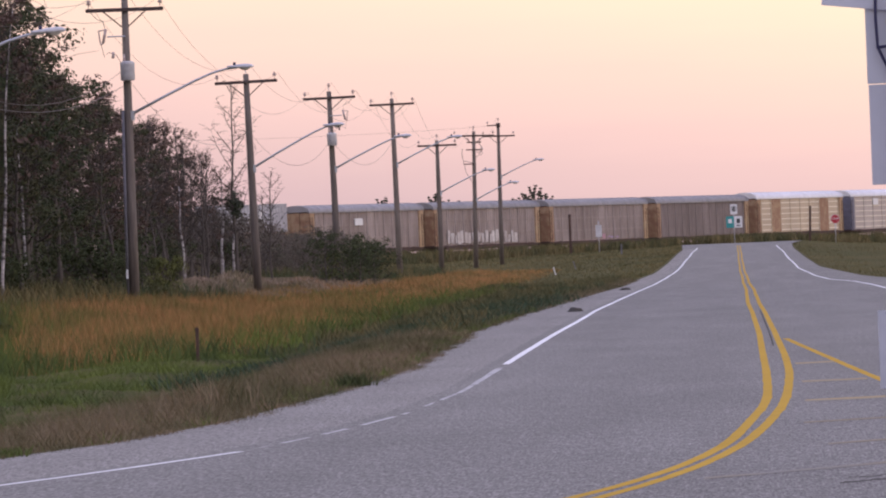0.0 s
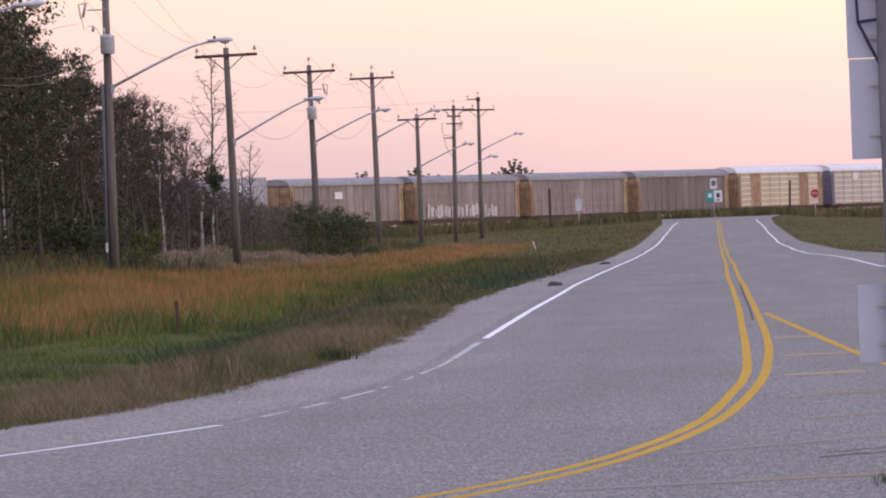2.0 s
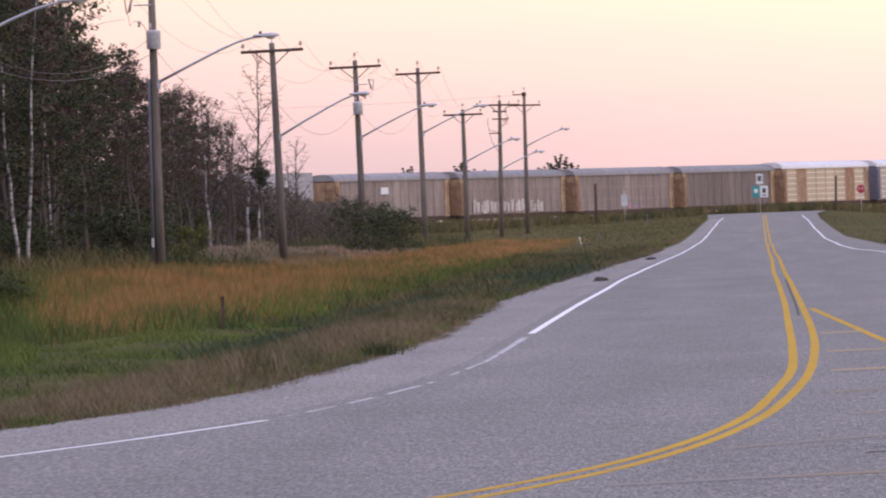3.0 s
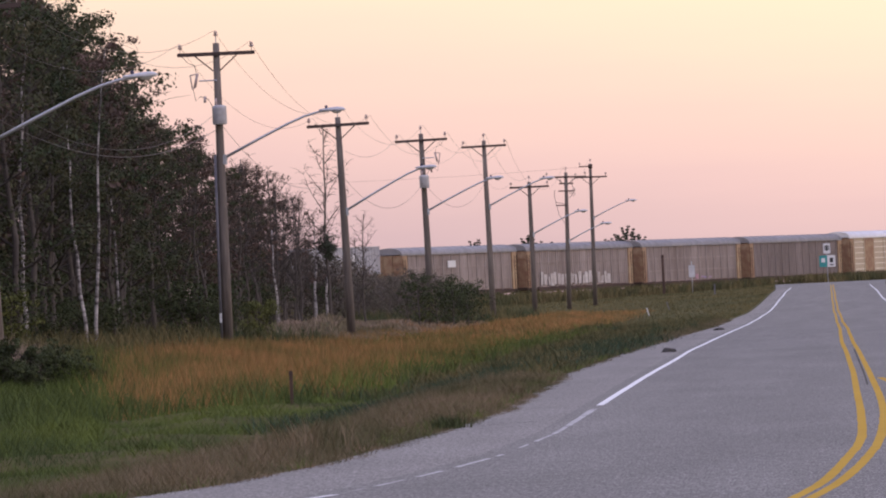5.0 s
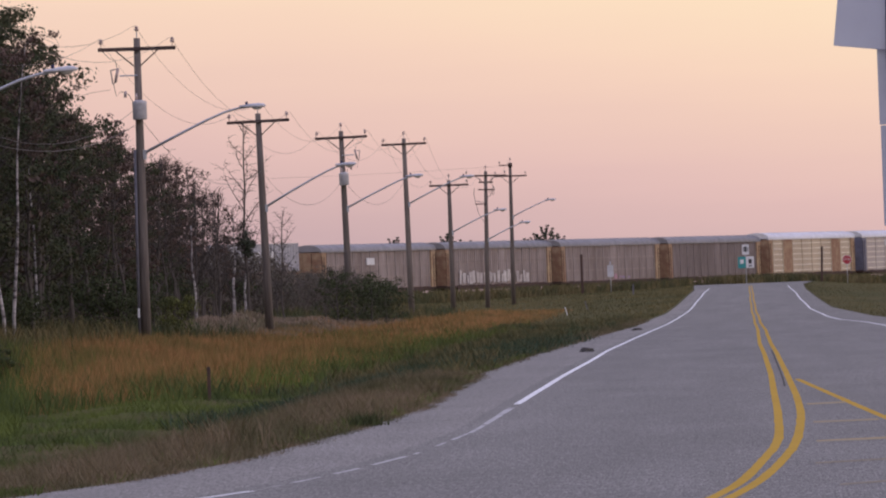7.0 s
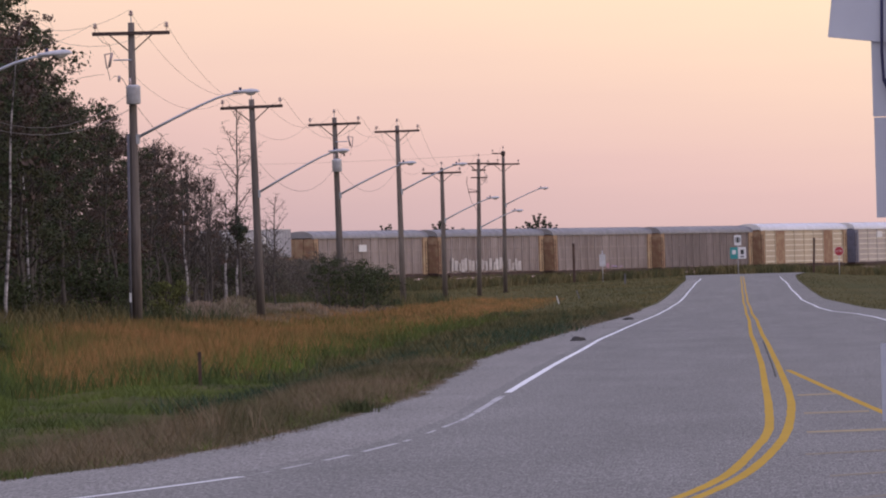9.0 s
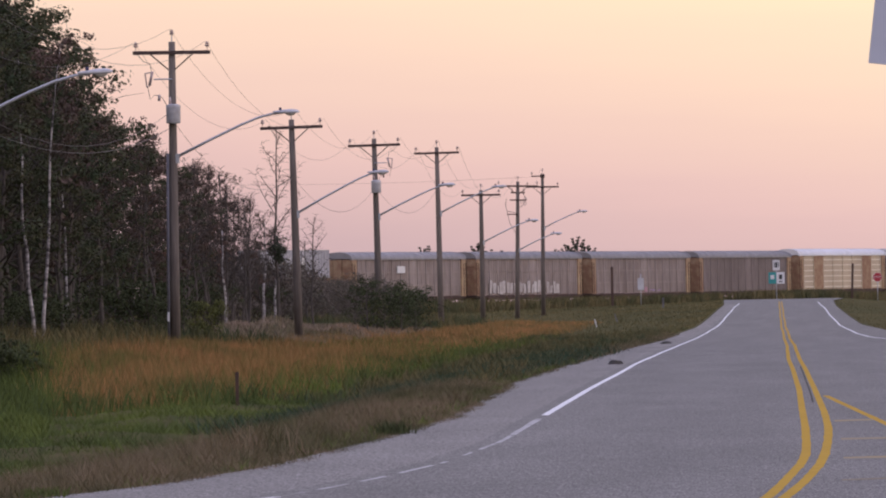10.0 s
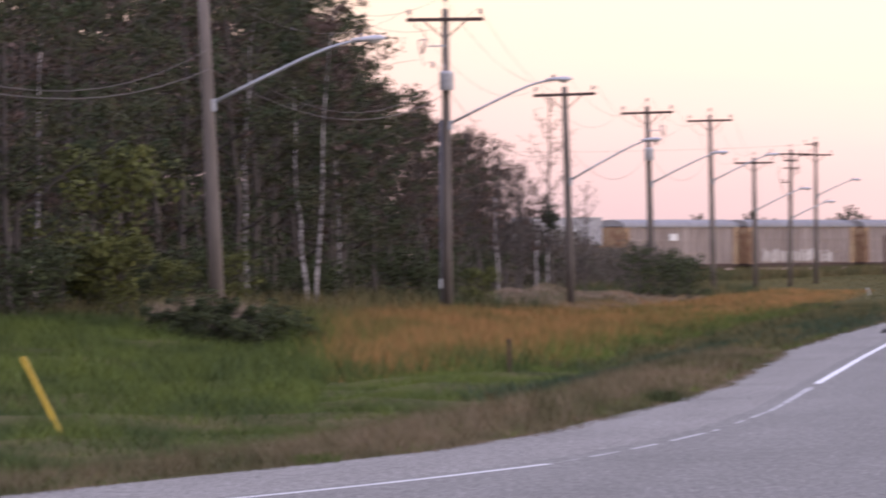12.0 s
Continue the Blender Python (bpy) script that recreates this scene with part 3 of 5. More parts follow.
    # sprayed paint and stencilled panels, on the side toward the road
    for kind, ya, yb, za, zb in marks:
        bm = bmesh.new()
        rnd = random.Random(int(s * 7) + int(za * 100))
        if kind == "plate":
            box(bm, w - 0.06, w + 0.045, ya, yb, za, zb)
            part("stencil_panel", bm, M_sign_white, e)
        else:
            y = ya
            while y < yb:
                wd, top, low = rnd.uniform(0.35, 0.8), zb - rnd.uniform(0, 0.6), za + rnd.uniform(0, 0.25)
                lean_ = rnd.uniform(-0.12, 0.16)
                pts = [(y, low), (y + wd, low + rnd.uniform(-0.08, 0.08)), (y + wd + lean_, top), (y + lean_, top + rnd.uniform(-0.15, 0.1))]
                bm = bmesh.new()
                bm.faces.new([bm.verts.new((w + 0.03, a, b)) for a, b in pts])
                part("graffiti_shape", bm, {"white": M_graffiti, "pink": M_pinkspray, "teal": M_bluespray}[kind], e)
                y += wd + rnd.choice((0.08, 0.12, 0.3))
    if style != "ribs":
        e.scale = (1, 1, 1.035)
    return e


def container(e, y, z, length, mat, mark):
    """A corrugated box with corner posts, rails and, on some, a pale shipping mark as a plain bar."""
    bm = bmesh.new()
    hw, h = 1.22, 2.75
    box(bm, -hw + 0.05, hw - 0.05, y - length / 2 + 0.08, y + length / 2 - 0.08, z + 0.1, z + h - 0.05)
    n = int(length / 0.6)
    for i in range(n):
        yy = y - length / 2 + 0.3 + (length - 0.6) * i / (n - 1)
        for sx in (-1, 1):
            box(bm, sx * (hw - 0.06), sx * (hw - 0.01), yy - 0.13, yy + 0.13, z + 0.16, z + h - 0.14)
    for sx in (-1, 1):
        for sy in (-1, 1):
            box(bm, sx * (hw - 0.16), sx * hw, y + sy * (length / 2 - 0.16), y + sy * length / 2, z, z + h)
        box(bm, sx * (hw - 0.1), sx * hw, y - length / 2, y + length / 2, z, z + 0.14)
        box(bm, sx * (hw - 0.1), sx * hw, y - length / 2, y + length / 2, z + h - 0.12, z + h)
    c = part("container", bm, mat, e)
    if mark:
        for i in range(4):
            bm = bmesh.new()
            a = y - 1.6 + i * 1.0
            box(bm, hw - 0.02, hw + 0.012, a, a + 0.65, z + 1.3, z + 2.0)
            part("shipping_mark", bm, M_sign_white, c)


def well_car(s, colours, label):
    """A low well car with two stacked containers."""
    e = thing("container_well_car", rail_pose(s + TRAIN_AT, RAIL_Z), label, "railway car", "cars of the train")
    bm = bmesh.new()
    for sx in (-1, 1):
        box(bm, sx * 1.28, sx * 1.42, -7.9, 7.9, 0.45, 1.35, 0.02)
    box(bm, -1.28, 1.28, -7.9, 7.9, 0.32, 0.42)
    for sy in (-1, 1):
        box(bm, -1.3, 1.3, sy * 7.9, sy * 9.6, 0.85, 1.2, 0.04)
        box(bm, -0.15, 0.15, sy * 9.4, sy * 10.1, 0.76, 1.0)
    part("well_frame", bm, M_rust, e)
    for sy in (-1, 1):
        truck(e, sy * 8.9, 9)
    container(e, 0, 0.45, 13.9, colours[0], False)
    container(e, 0, 3.22, 14.9, colours[1], colours[2])


M_box_red = material("brick-red container paint", (0.30, 0.10, 0.07), (0.20, 0.075, 0.055), scale=1.5, rough=0.6)
M_box_navy = material("navy container paint", (0.085, 0.085, 0.13), (0.06, 0.06, 0.09), scale=1.5, rough=0.6)
M_box_grey = material("pale grey container paint", (0.42, 0.42, 0.45), (0.33, 0.32, 0.35), scale=1.5, rough=0.6)
M_box_green = material("grey-green container paint", (0.25, 0.30, 0.27), (0.18, 0.22, 0.20), scale=1.5, rough=0.6)
PITCH = 28.64
autorack(-2.5 * PITCH, M_tan, M_yellow_end, M_roof, "faded tan autorack car with grey arched roof", "ribs", [("plate", -2.9, -1.2, 3.6, 4.3)])
autorack(-1.5 * PITCH, M_tan, M_yellow_end, M_roof, "faded tan autorack with white sprayed letters along its foot", "ribs", [("white", -10.0, 7.0, 1.25, 2.75)])
autorack(-0.5 * PITCH, M_tan, M_yellow_end, M_roof, "tan-brown autorack car with yellowed corner panels", "ribs", [("pink", -1.0, 4.5, 1.35, 1.9)])
autorack(0.5 * PITCH, M_brown, M_yellow_end, M_roof, "dull brown autorack car with ribbed sides", "ribs")
autorack(1.5 * PITCH, M_cream, M_yellow_end, M_white_roof, "cream louvred autorack car with yellowed panels", "cream")
autorack(2.5 * PITCH, M_pale, M_blue_end, M_white_roof, "pale louvred autorack with blue-grey end doors", "pale", [("plate", -6.0, -4.4, 4.0, 4.7)])
autorack(3.5 * PITCH, M_pale, M_pale, M_white_roof, "whitish louvred autorack with teal spray at its foot", "pale", [("teal", -5.0, 1.0, 1.4, 2.9), ("pink", 3.0, 8.0, 1.4, 2.4)])
autorack(4.5 * PITCH, M_brown, M_brown, M_roof, "dark brown autorack car with ribbed sides", "ribs", [("plate", -4, -2.6, 3.3, 4.0)])
for k_, cols_ in enumerate(((M_box_red, M_box_grey, True), (M_box_green, M_box_red, False), (M_box_navy, M_box_navy, False), (M_box_green, M_box_grey, False), (M_box_red, M_box_navy, True))):
    well_car(-3 * PITCH - 10.4 - 20.4 * k_, cols_, "rusty well car with two stacked corrugated containers")


# ---- utility poles with street lamps ----
M_dull = material("dull grey conduit", (0.16, 0.155, 0.18), (0.11, 0.105, 0.125), scale=6, rough=0.6)
def insulator(e, x, y, z, s=1.0):
    bm = bmesh.new()
    tube(bm, [(x, y, z), (x, y, z + 0.16 * s)], 0.014, 6)
    for dz, r in ((0.16, 0.08), (0.2, 0.11), (0.25, 0.06), (0.28, 0.09), (0.33, 0.055)):
        tube(bm, [(x, y, z + dz * s), (x, y, z + (dz + 0.04) * s)], [r * s, r * 0.8 * s], 10)
    part("insulator", bm, M_porcelain, e)


def utility_pole(x, y, z0, top, arm_z, arm_x=3.65, rise=1.5, crossarm=2.5, tank=False, cutout=0, lean=0.0, label="", extra=False, drop=0.62, riser=False, bow=False, thick=1.05, side_arm=False):
    """Pole, crossarm with braces and insulators, lamp arm with a cobra head; some carry a transformer and a fuse cutout."""
    e = thing("utility_pole", pose(x, y, z0, 0, lean, 0), label or "weathered wooden utility pole with crossarm and street lamp", "utility pole", "poles along the road")
    h = top - z0
    bm = bmesh.new()
    tube(bm, [(0, 0, -0.4), (0, 0, h * 0.3), (0, 0, h * 0.7), (0, 0, h - 0.3)], [0.165 * thick, 0.155 * thick, 0.128 * thick, 0.105 * thick], 14)
    part("pole", bm, M_pole, e)
    tube_bm = bmesh.new()
    tube(tube_bm, [(0, 0, h - 0.45), (0, 0, h - 0.05)], 0.02, 6)
    part("top_pin", tube_bm, M_galv, e)
    insulator(e, 0, 0, h - 0.2, 0.8)
    c = h - drop
    if crossarm:
        bm = bmesh.new()
        box(bm, -crossarm / 2, crossarm / 2, -0.19, -0.10, c - 0.06, c + 0.06, 0.012)
        part("crossarm", bm, M_arm, e)
        for sx in (-1, 1):
            bm = bmesh.new()
            tube(bm, [(sx * 0.68, -0.2, c - 0.05), (sx * 0.1, -0.17, c - 0.55)], 0.022, 5)
            part("brace", bm, M_arm, e)
            insulator(e, sx * (crossarm / 2 - 0.1), -0.14, c + 0.05, 0.8)
    if extra:
        bm = bmesh.new()
        box(bm, -0.5, 0.5, 0.1, 0.19, c - 0.5, c - 0.4, 0.01)
        part("crossarm", bm, M_arm, e)
        for sx in (-0.42, 0.42):
            insulator(e, sx, 0.14, c - 0.42, 0.7)
        bm = bmesh.new()
        tube(bm, [(-0.1, 0, c - 1.9), (-0.75, -0.1, c - 1.75), (-0.85, -0.1, c - 1.3), (-0.8, -0.1, c - 0.9)], 0.02, 5)
        part("jumper_wire", bm, M_wire, e)
        bm = bmesh.new()
        tube(bm, [(-0.75, -0.1, c - 1.75), (-0.55, -0.1, c - 2.6), (-0.12, 0, c - 3.3)], 0.016, 5)
        part("jumper_wire", bm, M_wire, e)
        bm = bmesh.new()
        tube(bm, [(0.35, -0.1, c - 0.5), (0.6, -0.1, c - 0.9), (0.3, -0.1, c - 1.4), (0.1, 0, c - 1.5)], 0.02, 5)
        part("jumper_wire", bm, M_wire, e)
        for k, (px, pz) in enumerate(((0.3, 1.05), (0.52, 0.9), (0.5, 1.2))):
            bm = bmesh.new()
            tube(bm, [(px - 0.08, -0.12, c - pz), (px + 0.05, -0.12, c - pz + 0.12), (px + 0.12, -0.12, c - pz - 0.06), (px - 0.02, -0.12, c - pz - 0.16), (px - 0.08, -0.12, c - pz)], 0.03, 6)
            part("fuse_cutout", bm, M_porcelain, e)
        bm = bmesh.new()
        box(bm, -0.55, 0.6, -0.2, -0.12, c - 1.02, c - 0.94, 0.01)
        box(bm, -0.75, 0.05, -0.2, -0.12, c - 2.02, c - 1.95, 0.01)
        part("crossarm", bm, M_arm, e)
    if side_arm:
        bm = bmesh.new()
        box(bm, -0.85, 0.12, -0.19, -0.11, h - 0.52, h - 0.44, 0.01)
        part("crossarm", bm, M_arm, e)
        bm = bmesh.new()
        tube(bm, [(0, 0, h - 0.62), (0, 0, h - 0.32)], 0.17, 10)
        part("pole_cap", bm, M_arm, e)
        insulator(e, -0.8, -0.15, h - 0.46, 0.8)
    if tank:
        tz = c - 2.28
        bm = bmesh.new()
        tube(bm, [(0.05, -0.3, tz), (0.05, -0.3, tz + 0.03), (0.05, -0.3, tz + 0.52), (0.05, -0.3, tz + 0.56)], [0.2, 0.23, 0.23, 0.245], 20)
        tube(bm, [(0.05, -0.3, tz + 0.56), (0.05, -0.3, tz + 0.62)], [0.245, 0.16], 20)
        tnk = part("transformer", bm, M_tank, e, "light grey transformer tank")
        bm = bmesh.new()
        tube(bm, [(-0.05, -0.3, tz + 0.6), (-0.05, -0.3, tz + 0.85)], [0.05, 0.03], 8)
        part("bushing", bm, M_porcelain, tnk)
        bm = bmesh.new()
        box(bm, -0.1, 0.2, -0.1, 0.0, tz + 0.12, tz + 0.2)
        box(bm, -0.1, 0.2, -0.1, 0.0, tz + 0.4, tz + 0.48)
        part("bracket", bm, M_galv, tnk)
    if cutout:
        s = cutout
        bm = bmesh.new()
        tube(bm, [(0, -0.14, c - 0.85), (s * 0.58, -0.14, c - 0.85)], 0.025, 6)
        part("cutout_arm", bm, M_galv, e)
        bm = bmesh.new()
        tube(bm, [(s * 0.62, -0.14, c - 0.6), (s * 0.72, -0.14, c - 1.05)], 0.045, 8)
        tube(bm, [(s * 0.86, -0.14, c - 0.65), (s * 0.8, -0.14, c - 1.1)], 0.025, 6)
        tube(bm, [(s * 0.6, -0.14, c - 0.62), (s * 0.86, -0.14, c - 0.66)], 0.02, 5)
        tube(bm, [(s * 0.7, -0.14, c - 1.05), (s * 0.82, -0.14, c - 1.1)], 0.02, 5)
        part("fuse_cutout", bm, M_porcelain, e)
        bm = bmesh.new()
        tube(bm, [(s * 0.66, -0.14, c - 0.58), (s * 0.7, -0.14, c - 0.35), (s * 0.9, -0.14, c - 0.28), (s * 1.15, -0.14, c)], 0.01, 5)
        part("jumper_wire", bm, M_wire, e)
        bm = bmesh.new()
        tube(bm, [(s * 0.78, -0.14, c - 1.1), (s * 0.7, -0.14, c - 1.5), (s * 0.55, -0.14, c - 1.35), (s * 0.3, -0.2, c - 1.45), (s * 0.1, -0.3, c - 1.8)], 0.01, 5)
        part("jumper_wire", bm, M_wire, e)
        bm = bmesh.new()
        tube(bm, [(s * 0.42, -0.15, c - 1.55), (s * 0.4, -0.15, c - 1.35)], 0.045, 8)
        part("arrester", bm, M_porcelain, e)
    if arm_x:
        a = arm_z - z0
        bm = bmesh.new()
        curve_ = ((0.35, 0.42), (0.6, 0.73), (0.75, 0.89), (0.87, 0.975)) if bow else ((0.33, 0.37), (0.62, 0.7), (0.78, 0.87), (0.9, 0.97))
        pts = [(0.1, -0.05, a)] + [(arm_x * p, -0.05, a + rise * q) for p, q in curve_] + [(arm_x - 0.1, -0.05, a + rise)]
        tube(bm, pts, [0.05, 0.045, 0.041, 0.038, 0.036, 0.032], 10)
        box(bm, 0.08, 0.2, -0.12, 0.02, a - 0.2, a + 0.12, 0.02)
        part("lamp_arm", bm, M_galv, e, "curved galvanised steel lamp arm")
        bm = bmesh.new()
        x0 = arm_x - 0.3
        prof = [(-0.12, 0.05), (0.0, 0.07), (0.25, 0.11), (0.5, 0.13), (0.66, 0.1), (0.74, 0.03)]
        rings = []
        for px, r in prof:
            rings.append([bm.verts.new((x0 + px, -0.05 + r * 1.15 * math.cos(q), a + rise + 0.02 + r * 0.75 * max(math.sin(q), -0.45))) for q in (2 * math.pi * i / 12 for i in range(12))])
        for p, q in zip(rings, rings[1:]):
            for i in range(12):
                bm.faces.new((p[i], p[(i + 1) % 12], q[(i + 1) % 12], q[i])).smooth = True
        bm.faces.new(rings[0][::-1])
        bm.faces.new(rings[-1])
        head = part("lamp_head", bm, M_tank, e, "grey cobra-head street lamp, unlit")
        bm = bmesh.new()
        bmesh.ops.create_uvsphere(bm, u_segments=12, v_segments=8, radius=0.13, matrix=Matrix.Translation((x0 + 0.45, -0.05, a + rise - 0.02)) @ Matrix.Diagonal((1.25, 0.9, 0.6, 1)))
        part("lens", bm, M_glass, head)
        bm = bmesh.new()
        tube(bm, [(x0 + 0.12, -0.05, a + rise + 0.08), (x0 + 0.12, -0.05, a + rise + 0.17)], 0.045, 10)
        part("photocell", bm, M_dark_blue, head)
    if riser:
        bm = bmesh.new()
        tube(bm, [(-0.2, -0.1, -0.2), (-0.19, -0.1, h * 0.3), (-0.165, -0.1, h * 0.62)], 0.045, 8)
        part("riser_conduit", bm, M_dull, e, "dull grey conduit up the pole")
        bm = bmesh.new()
        box(bm, -0.235, -0.165, -0.155, -0.146, 0.95, 1.25)
        part("tag", bm, M_sign_white, e)
    return e


POLES = [  # x, y, ground, top, lamp arm height, options
    (-20.86, 164, 9.75, 5.79, dict(thick=1.15, bow=True, arm_x=4.0, rise=1.36, lean=-1.8)),
    (-20.16, 217, 10.37, 6.36, dict(rise=1.38, thick=1.0, drop=0.65, bow=True, riser=True, tank=True, cutout=-1, lean=0.3)),
    (-20.13, 270, 9.24, 5.19, dict(arm_x=3.4, rise=1.5, lean=-1.0)),
    (-20.2, 323, 9.69, 5.70, dict(rise=1.35, tank=True, cutout=1, arm_x=3.4, lean=-0.8)),
    (-20.1, 376, 10.42, 6.47, dict(rise=1.35, arm_x=3.4, lean=-0.5)),
    (-20.28, 429, 8.86, 5.25, dict(rise=1.3, arm_x=3.2)),
    (-20.05, 475, 10.15, 5.05, dict(rise=1.15, arm_x=2.7, crossarm=2.9, extra=True, lean=1.2)),
    (-19.75, 515, 11.4, 7.0, dict(rise=1.2, arm_x=3.0, lean=0.6, drop=1.3, side_arm=True)),
]
for x_, y_, top_, arm_, opt_ in POLES:
    utility_pole(x_, y_, float(land_z(x_, y_)), top_, arm_, **opt_)


def wire(points, sag, r=0.006):
    """One conductor slung from support to support."""
    bm = bmesh.new()
    pts = []
    for a, b in zip(points, points[1:]):
        for i in range(12):
            t = i / 12
            pts.append((a[0] + (b[0] - a[0]) * t, a[1] + (b[1] - a[1]) * t, a[2] + (b[2] - a[2]) * t - sag * 4 * t * (1 - t)))
    pts.append(points[-1])
    tube(bm, pts, r, 4)
    return tagged(part("power_line", bm, M_wire), "thin sagging power line slung between wooden poles", "power line", "power lines")


tops = [(x, y, t) for x, y, t, a, o in POLES]
wire([(-21.5, 110, 9.9)] + [(x, y - 0.1, t + 0.1) for x, y, t in tops], 1.2)
for sx_ in (-1.15, 1.15):
    wire([(-21.3 + sx_, 110, 9.2)] + [(x + sx_, y - 0.14, t - 0.3) for x, y, t in tops[:6]], 1.3)
wire([(-21.2, 110, 6.3)] + [(x - 0.1, y, t - 2.6) for x, y, t in tops[:5]], 1.3, 0.008)
wire([(-21.2, 110, 5.9)] + [(x - 0.1, y, t - 3.1) for x, y, t in tops[:2]], 1.0, 0.010)
wire([(-60, 505, 11.2), (-19.6, 515, 10.9)], 0.5)


# ---- signs, markers and small things ----
def sign_post():
    """Backs of several road signs on one steel post, close by the camera's corner."""
    e = thing("sign_post", pose(0.83, 39.6, 0), "galvanised sign post seen from behind with bare aluminium plates", "road sign")
    bm = bmesh.new()
    box(bm, 0.0, 0.08, -0.05, 0.05, -0.3, 3.9, 0.008)
    part("post", bm, M_dull, e)
    for x0, x1, z0, z1, y in ((-0.43, 0.5, 2.885, 3.68, 0.045), (-0.175, 0.235, 2.47, 2.955, 0.075), (-0.17, 0.23, 1.88, 2.465, 0.07), (-0.17, 0.19, 0.69, 1.145, 0.07)):
        bm = bmesh.new()
        box(bm, x0, x1, y, y + 0.006, z0, z1, 0.002)
        p = part("sign_plate", bm, M_sign_back, e)
        if z0 > 2.8:
            p.matrix_basis = Matrix.Translation((0.03, 0, z0)) @ Matrix.Rotation(radians(7.0), 4, "Y") @ Matrix.Translation((-0.03, 0, -z0))
        for q in (0.25, 0.75):
            bm = bmesh.new()
            z = z0 + (z1 - z0) * q
            box(bm, -0.06, 0.09, y - 0.02, y, z - 0.015, z + 0.015)
            part("clamp", bm, M_galv, p)
    bm = bmesh.new()
    tube(bm, [(-0.10, 0.03, 3.4), (-0.115, 0.03, 2.85), (-0.108, 0.03, 2.68), (-0.04, 0.03, 2.53), (0.04, 0.03, 2.37), (0.06, -0.06, 2.2)], 0.009, 8)
    tube(bm, [(-0.108, 0.03, 2.68), (0.1, 0.03, 2.70)], 0.009, 8)
    part("bracing_strap", bm, M_dark_blue, e, "dark blue bent steel strap")


sign_post()


def flat_sign(name, x, y, z0, height, plates, label):
    e = thing(name, pose(x, y, z0), label, "road sign")
    bm = bmesh.new()
    tube(bm, [(0, 0.06, -0.3), (0, 0.06, height)], 0.045, 8)
    part("post", bm, M_galv, e)
    for px, pz, w, h, mat, bars in plates:
        bm = bmesh.new()
        box(bm, px - w / 2, px + w / 2, -0.02, 0.02, pz - h / 2, pz + h / 2, 0.01)
        p = part("sign_plate", bm, mat, e)
        for bx, bz, bw, bh, bmt in bars:
            bm = bmesh.new()
            box(bm, px + bx - bw / 2, px + bx + bw / 2, -0.03, -0.022, pz + bz - bh / 2, pz + bz + bh / 2)
            part("lettering_bar", bm, bmt, p)
    return e


flat_sign("route_sign", -2.9, 735, float(road_z(735)), 4.4, [
    (0.02, 3.72, 0.75, 1.1, M_sign_white, [(0, 0.05, 0.22, 0.6, M_black), (-0.2, 0.05, 0.08, 0.5, M_black), (0.22, 0.05, 0.08, 0.5, M_black)]),
    (-0.42, 2.35, 0.85, 1.25, M_sign_green, [(0, 0.1, 0.4, 0.45, M_sign_white)]),
    (0.47, 2.35, 0.85, 1.25, M_sign_white, [(0, 0.1, 0.35, 0.5, M_black), (0, -0.4, 0.4, 0.12, M_black)])],
    "route marker post with white and teal plates beside the crossing")


def stop_sign():
    z0 = float(land_z(7.65, 700))
    e = thing("stop_sign", pose(7.65, 700, z0), "red octagonal stop sign with a white band on a post", "road sign")
    bm = bmesh.new()
    tube(bm, [(0, 0.05, -0.2), (0, 0.05, 3.215 - z0 + 0.3)], 0.04, 8)
    part("post", bm, M_galv, e)
    zc = 3.2 - z0
    for name, r, y, d, mat in (("border", 0.50, 0.0, 0.03, M_sign_white), ("sign_face", 0.465, -0.02, 0.012, M_sign_red)):
        bm = bmesh.new()
        bmesh.ops.create_cone(bm, cap_ends=True, segments=8, radius1=r, radius2=r, depth=d, matrix=Matrix.Translation((0, y, zc)) @ Matrix.Rotation(math.pi / 2, 4, "X") @ Matrix.Rotation(math.pi / 8, 4, "Z"))
        part(name, bm, mat, e)
    cu = bpy.data.curves.new("lettering", "FONT")
    cu.body, cu.size, cu.align_x, cu.align_y, cu.extrude = "STOP", 0.30, "CENTER", "CENTER", 0.003
    cu.materials.append(M_sign_white)
    tx = new("lettering", cu)
    tx.parent = e
    tx.matrix_basis = pose(0, -0.032, zc, 90, 0, 0)


stop_sign()


def marker_post(name, x, y, h, mat, label, tilt=0.0, w=0.1):
    z0 = float(land_z(x, y))
    e = thing(name, pose(x, y, z0, 0, tilt, 0), label, "marker post")
    bm = bmesh.new()
    box(bm, -w / 2, w / 2, -0.02, 0.02, -0.2, h, 0.008)
    part("post", bm, mat, e)
    bm = bmesh.new()
    box(bm, -w / 2 - 0.004, w / 2 + 0.004, -0.024, 0.024, h * 0.86, h * 0.97, 0.004)
    part("cap_band", bm, mat, e)
    return e


marker_post("marker_stake", -11.4, 75.5, 0.98, M_stake, "leaning yellow plastic utility marker in green grass", -26, 0.066)
marker_post("marker_post", -12.2, 400, 0.48, M_sign_white, "short white marker post leaning in the field", -16, 0.06)
marker_post("stub_post", -10.4, 124, 0.62, M_rust, "short dark wooden stub among the reeds", 0, 0.06)
marker_post("relay_mast", 5.0, 700, 3.6, M_rust, "dark rusty steel mast beside the railway crossing", 2, 0.22)


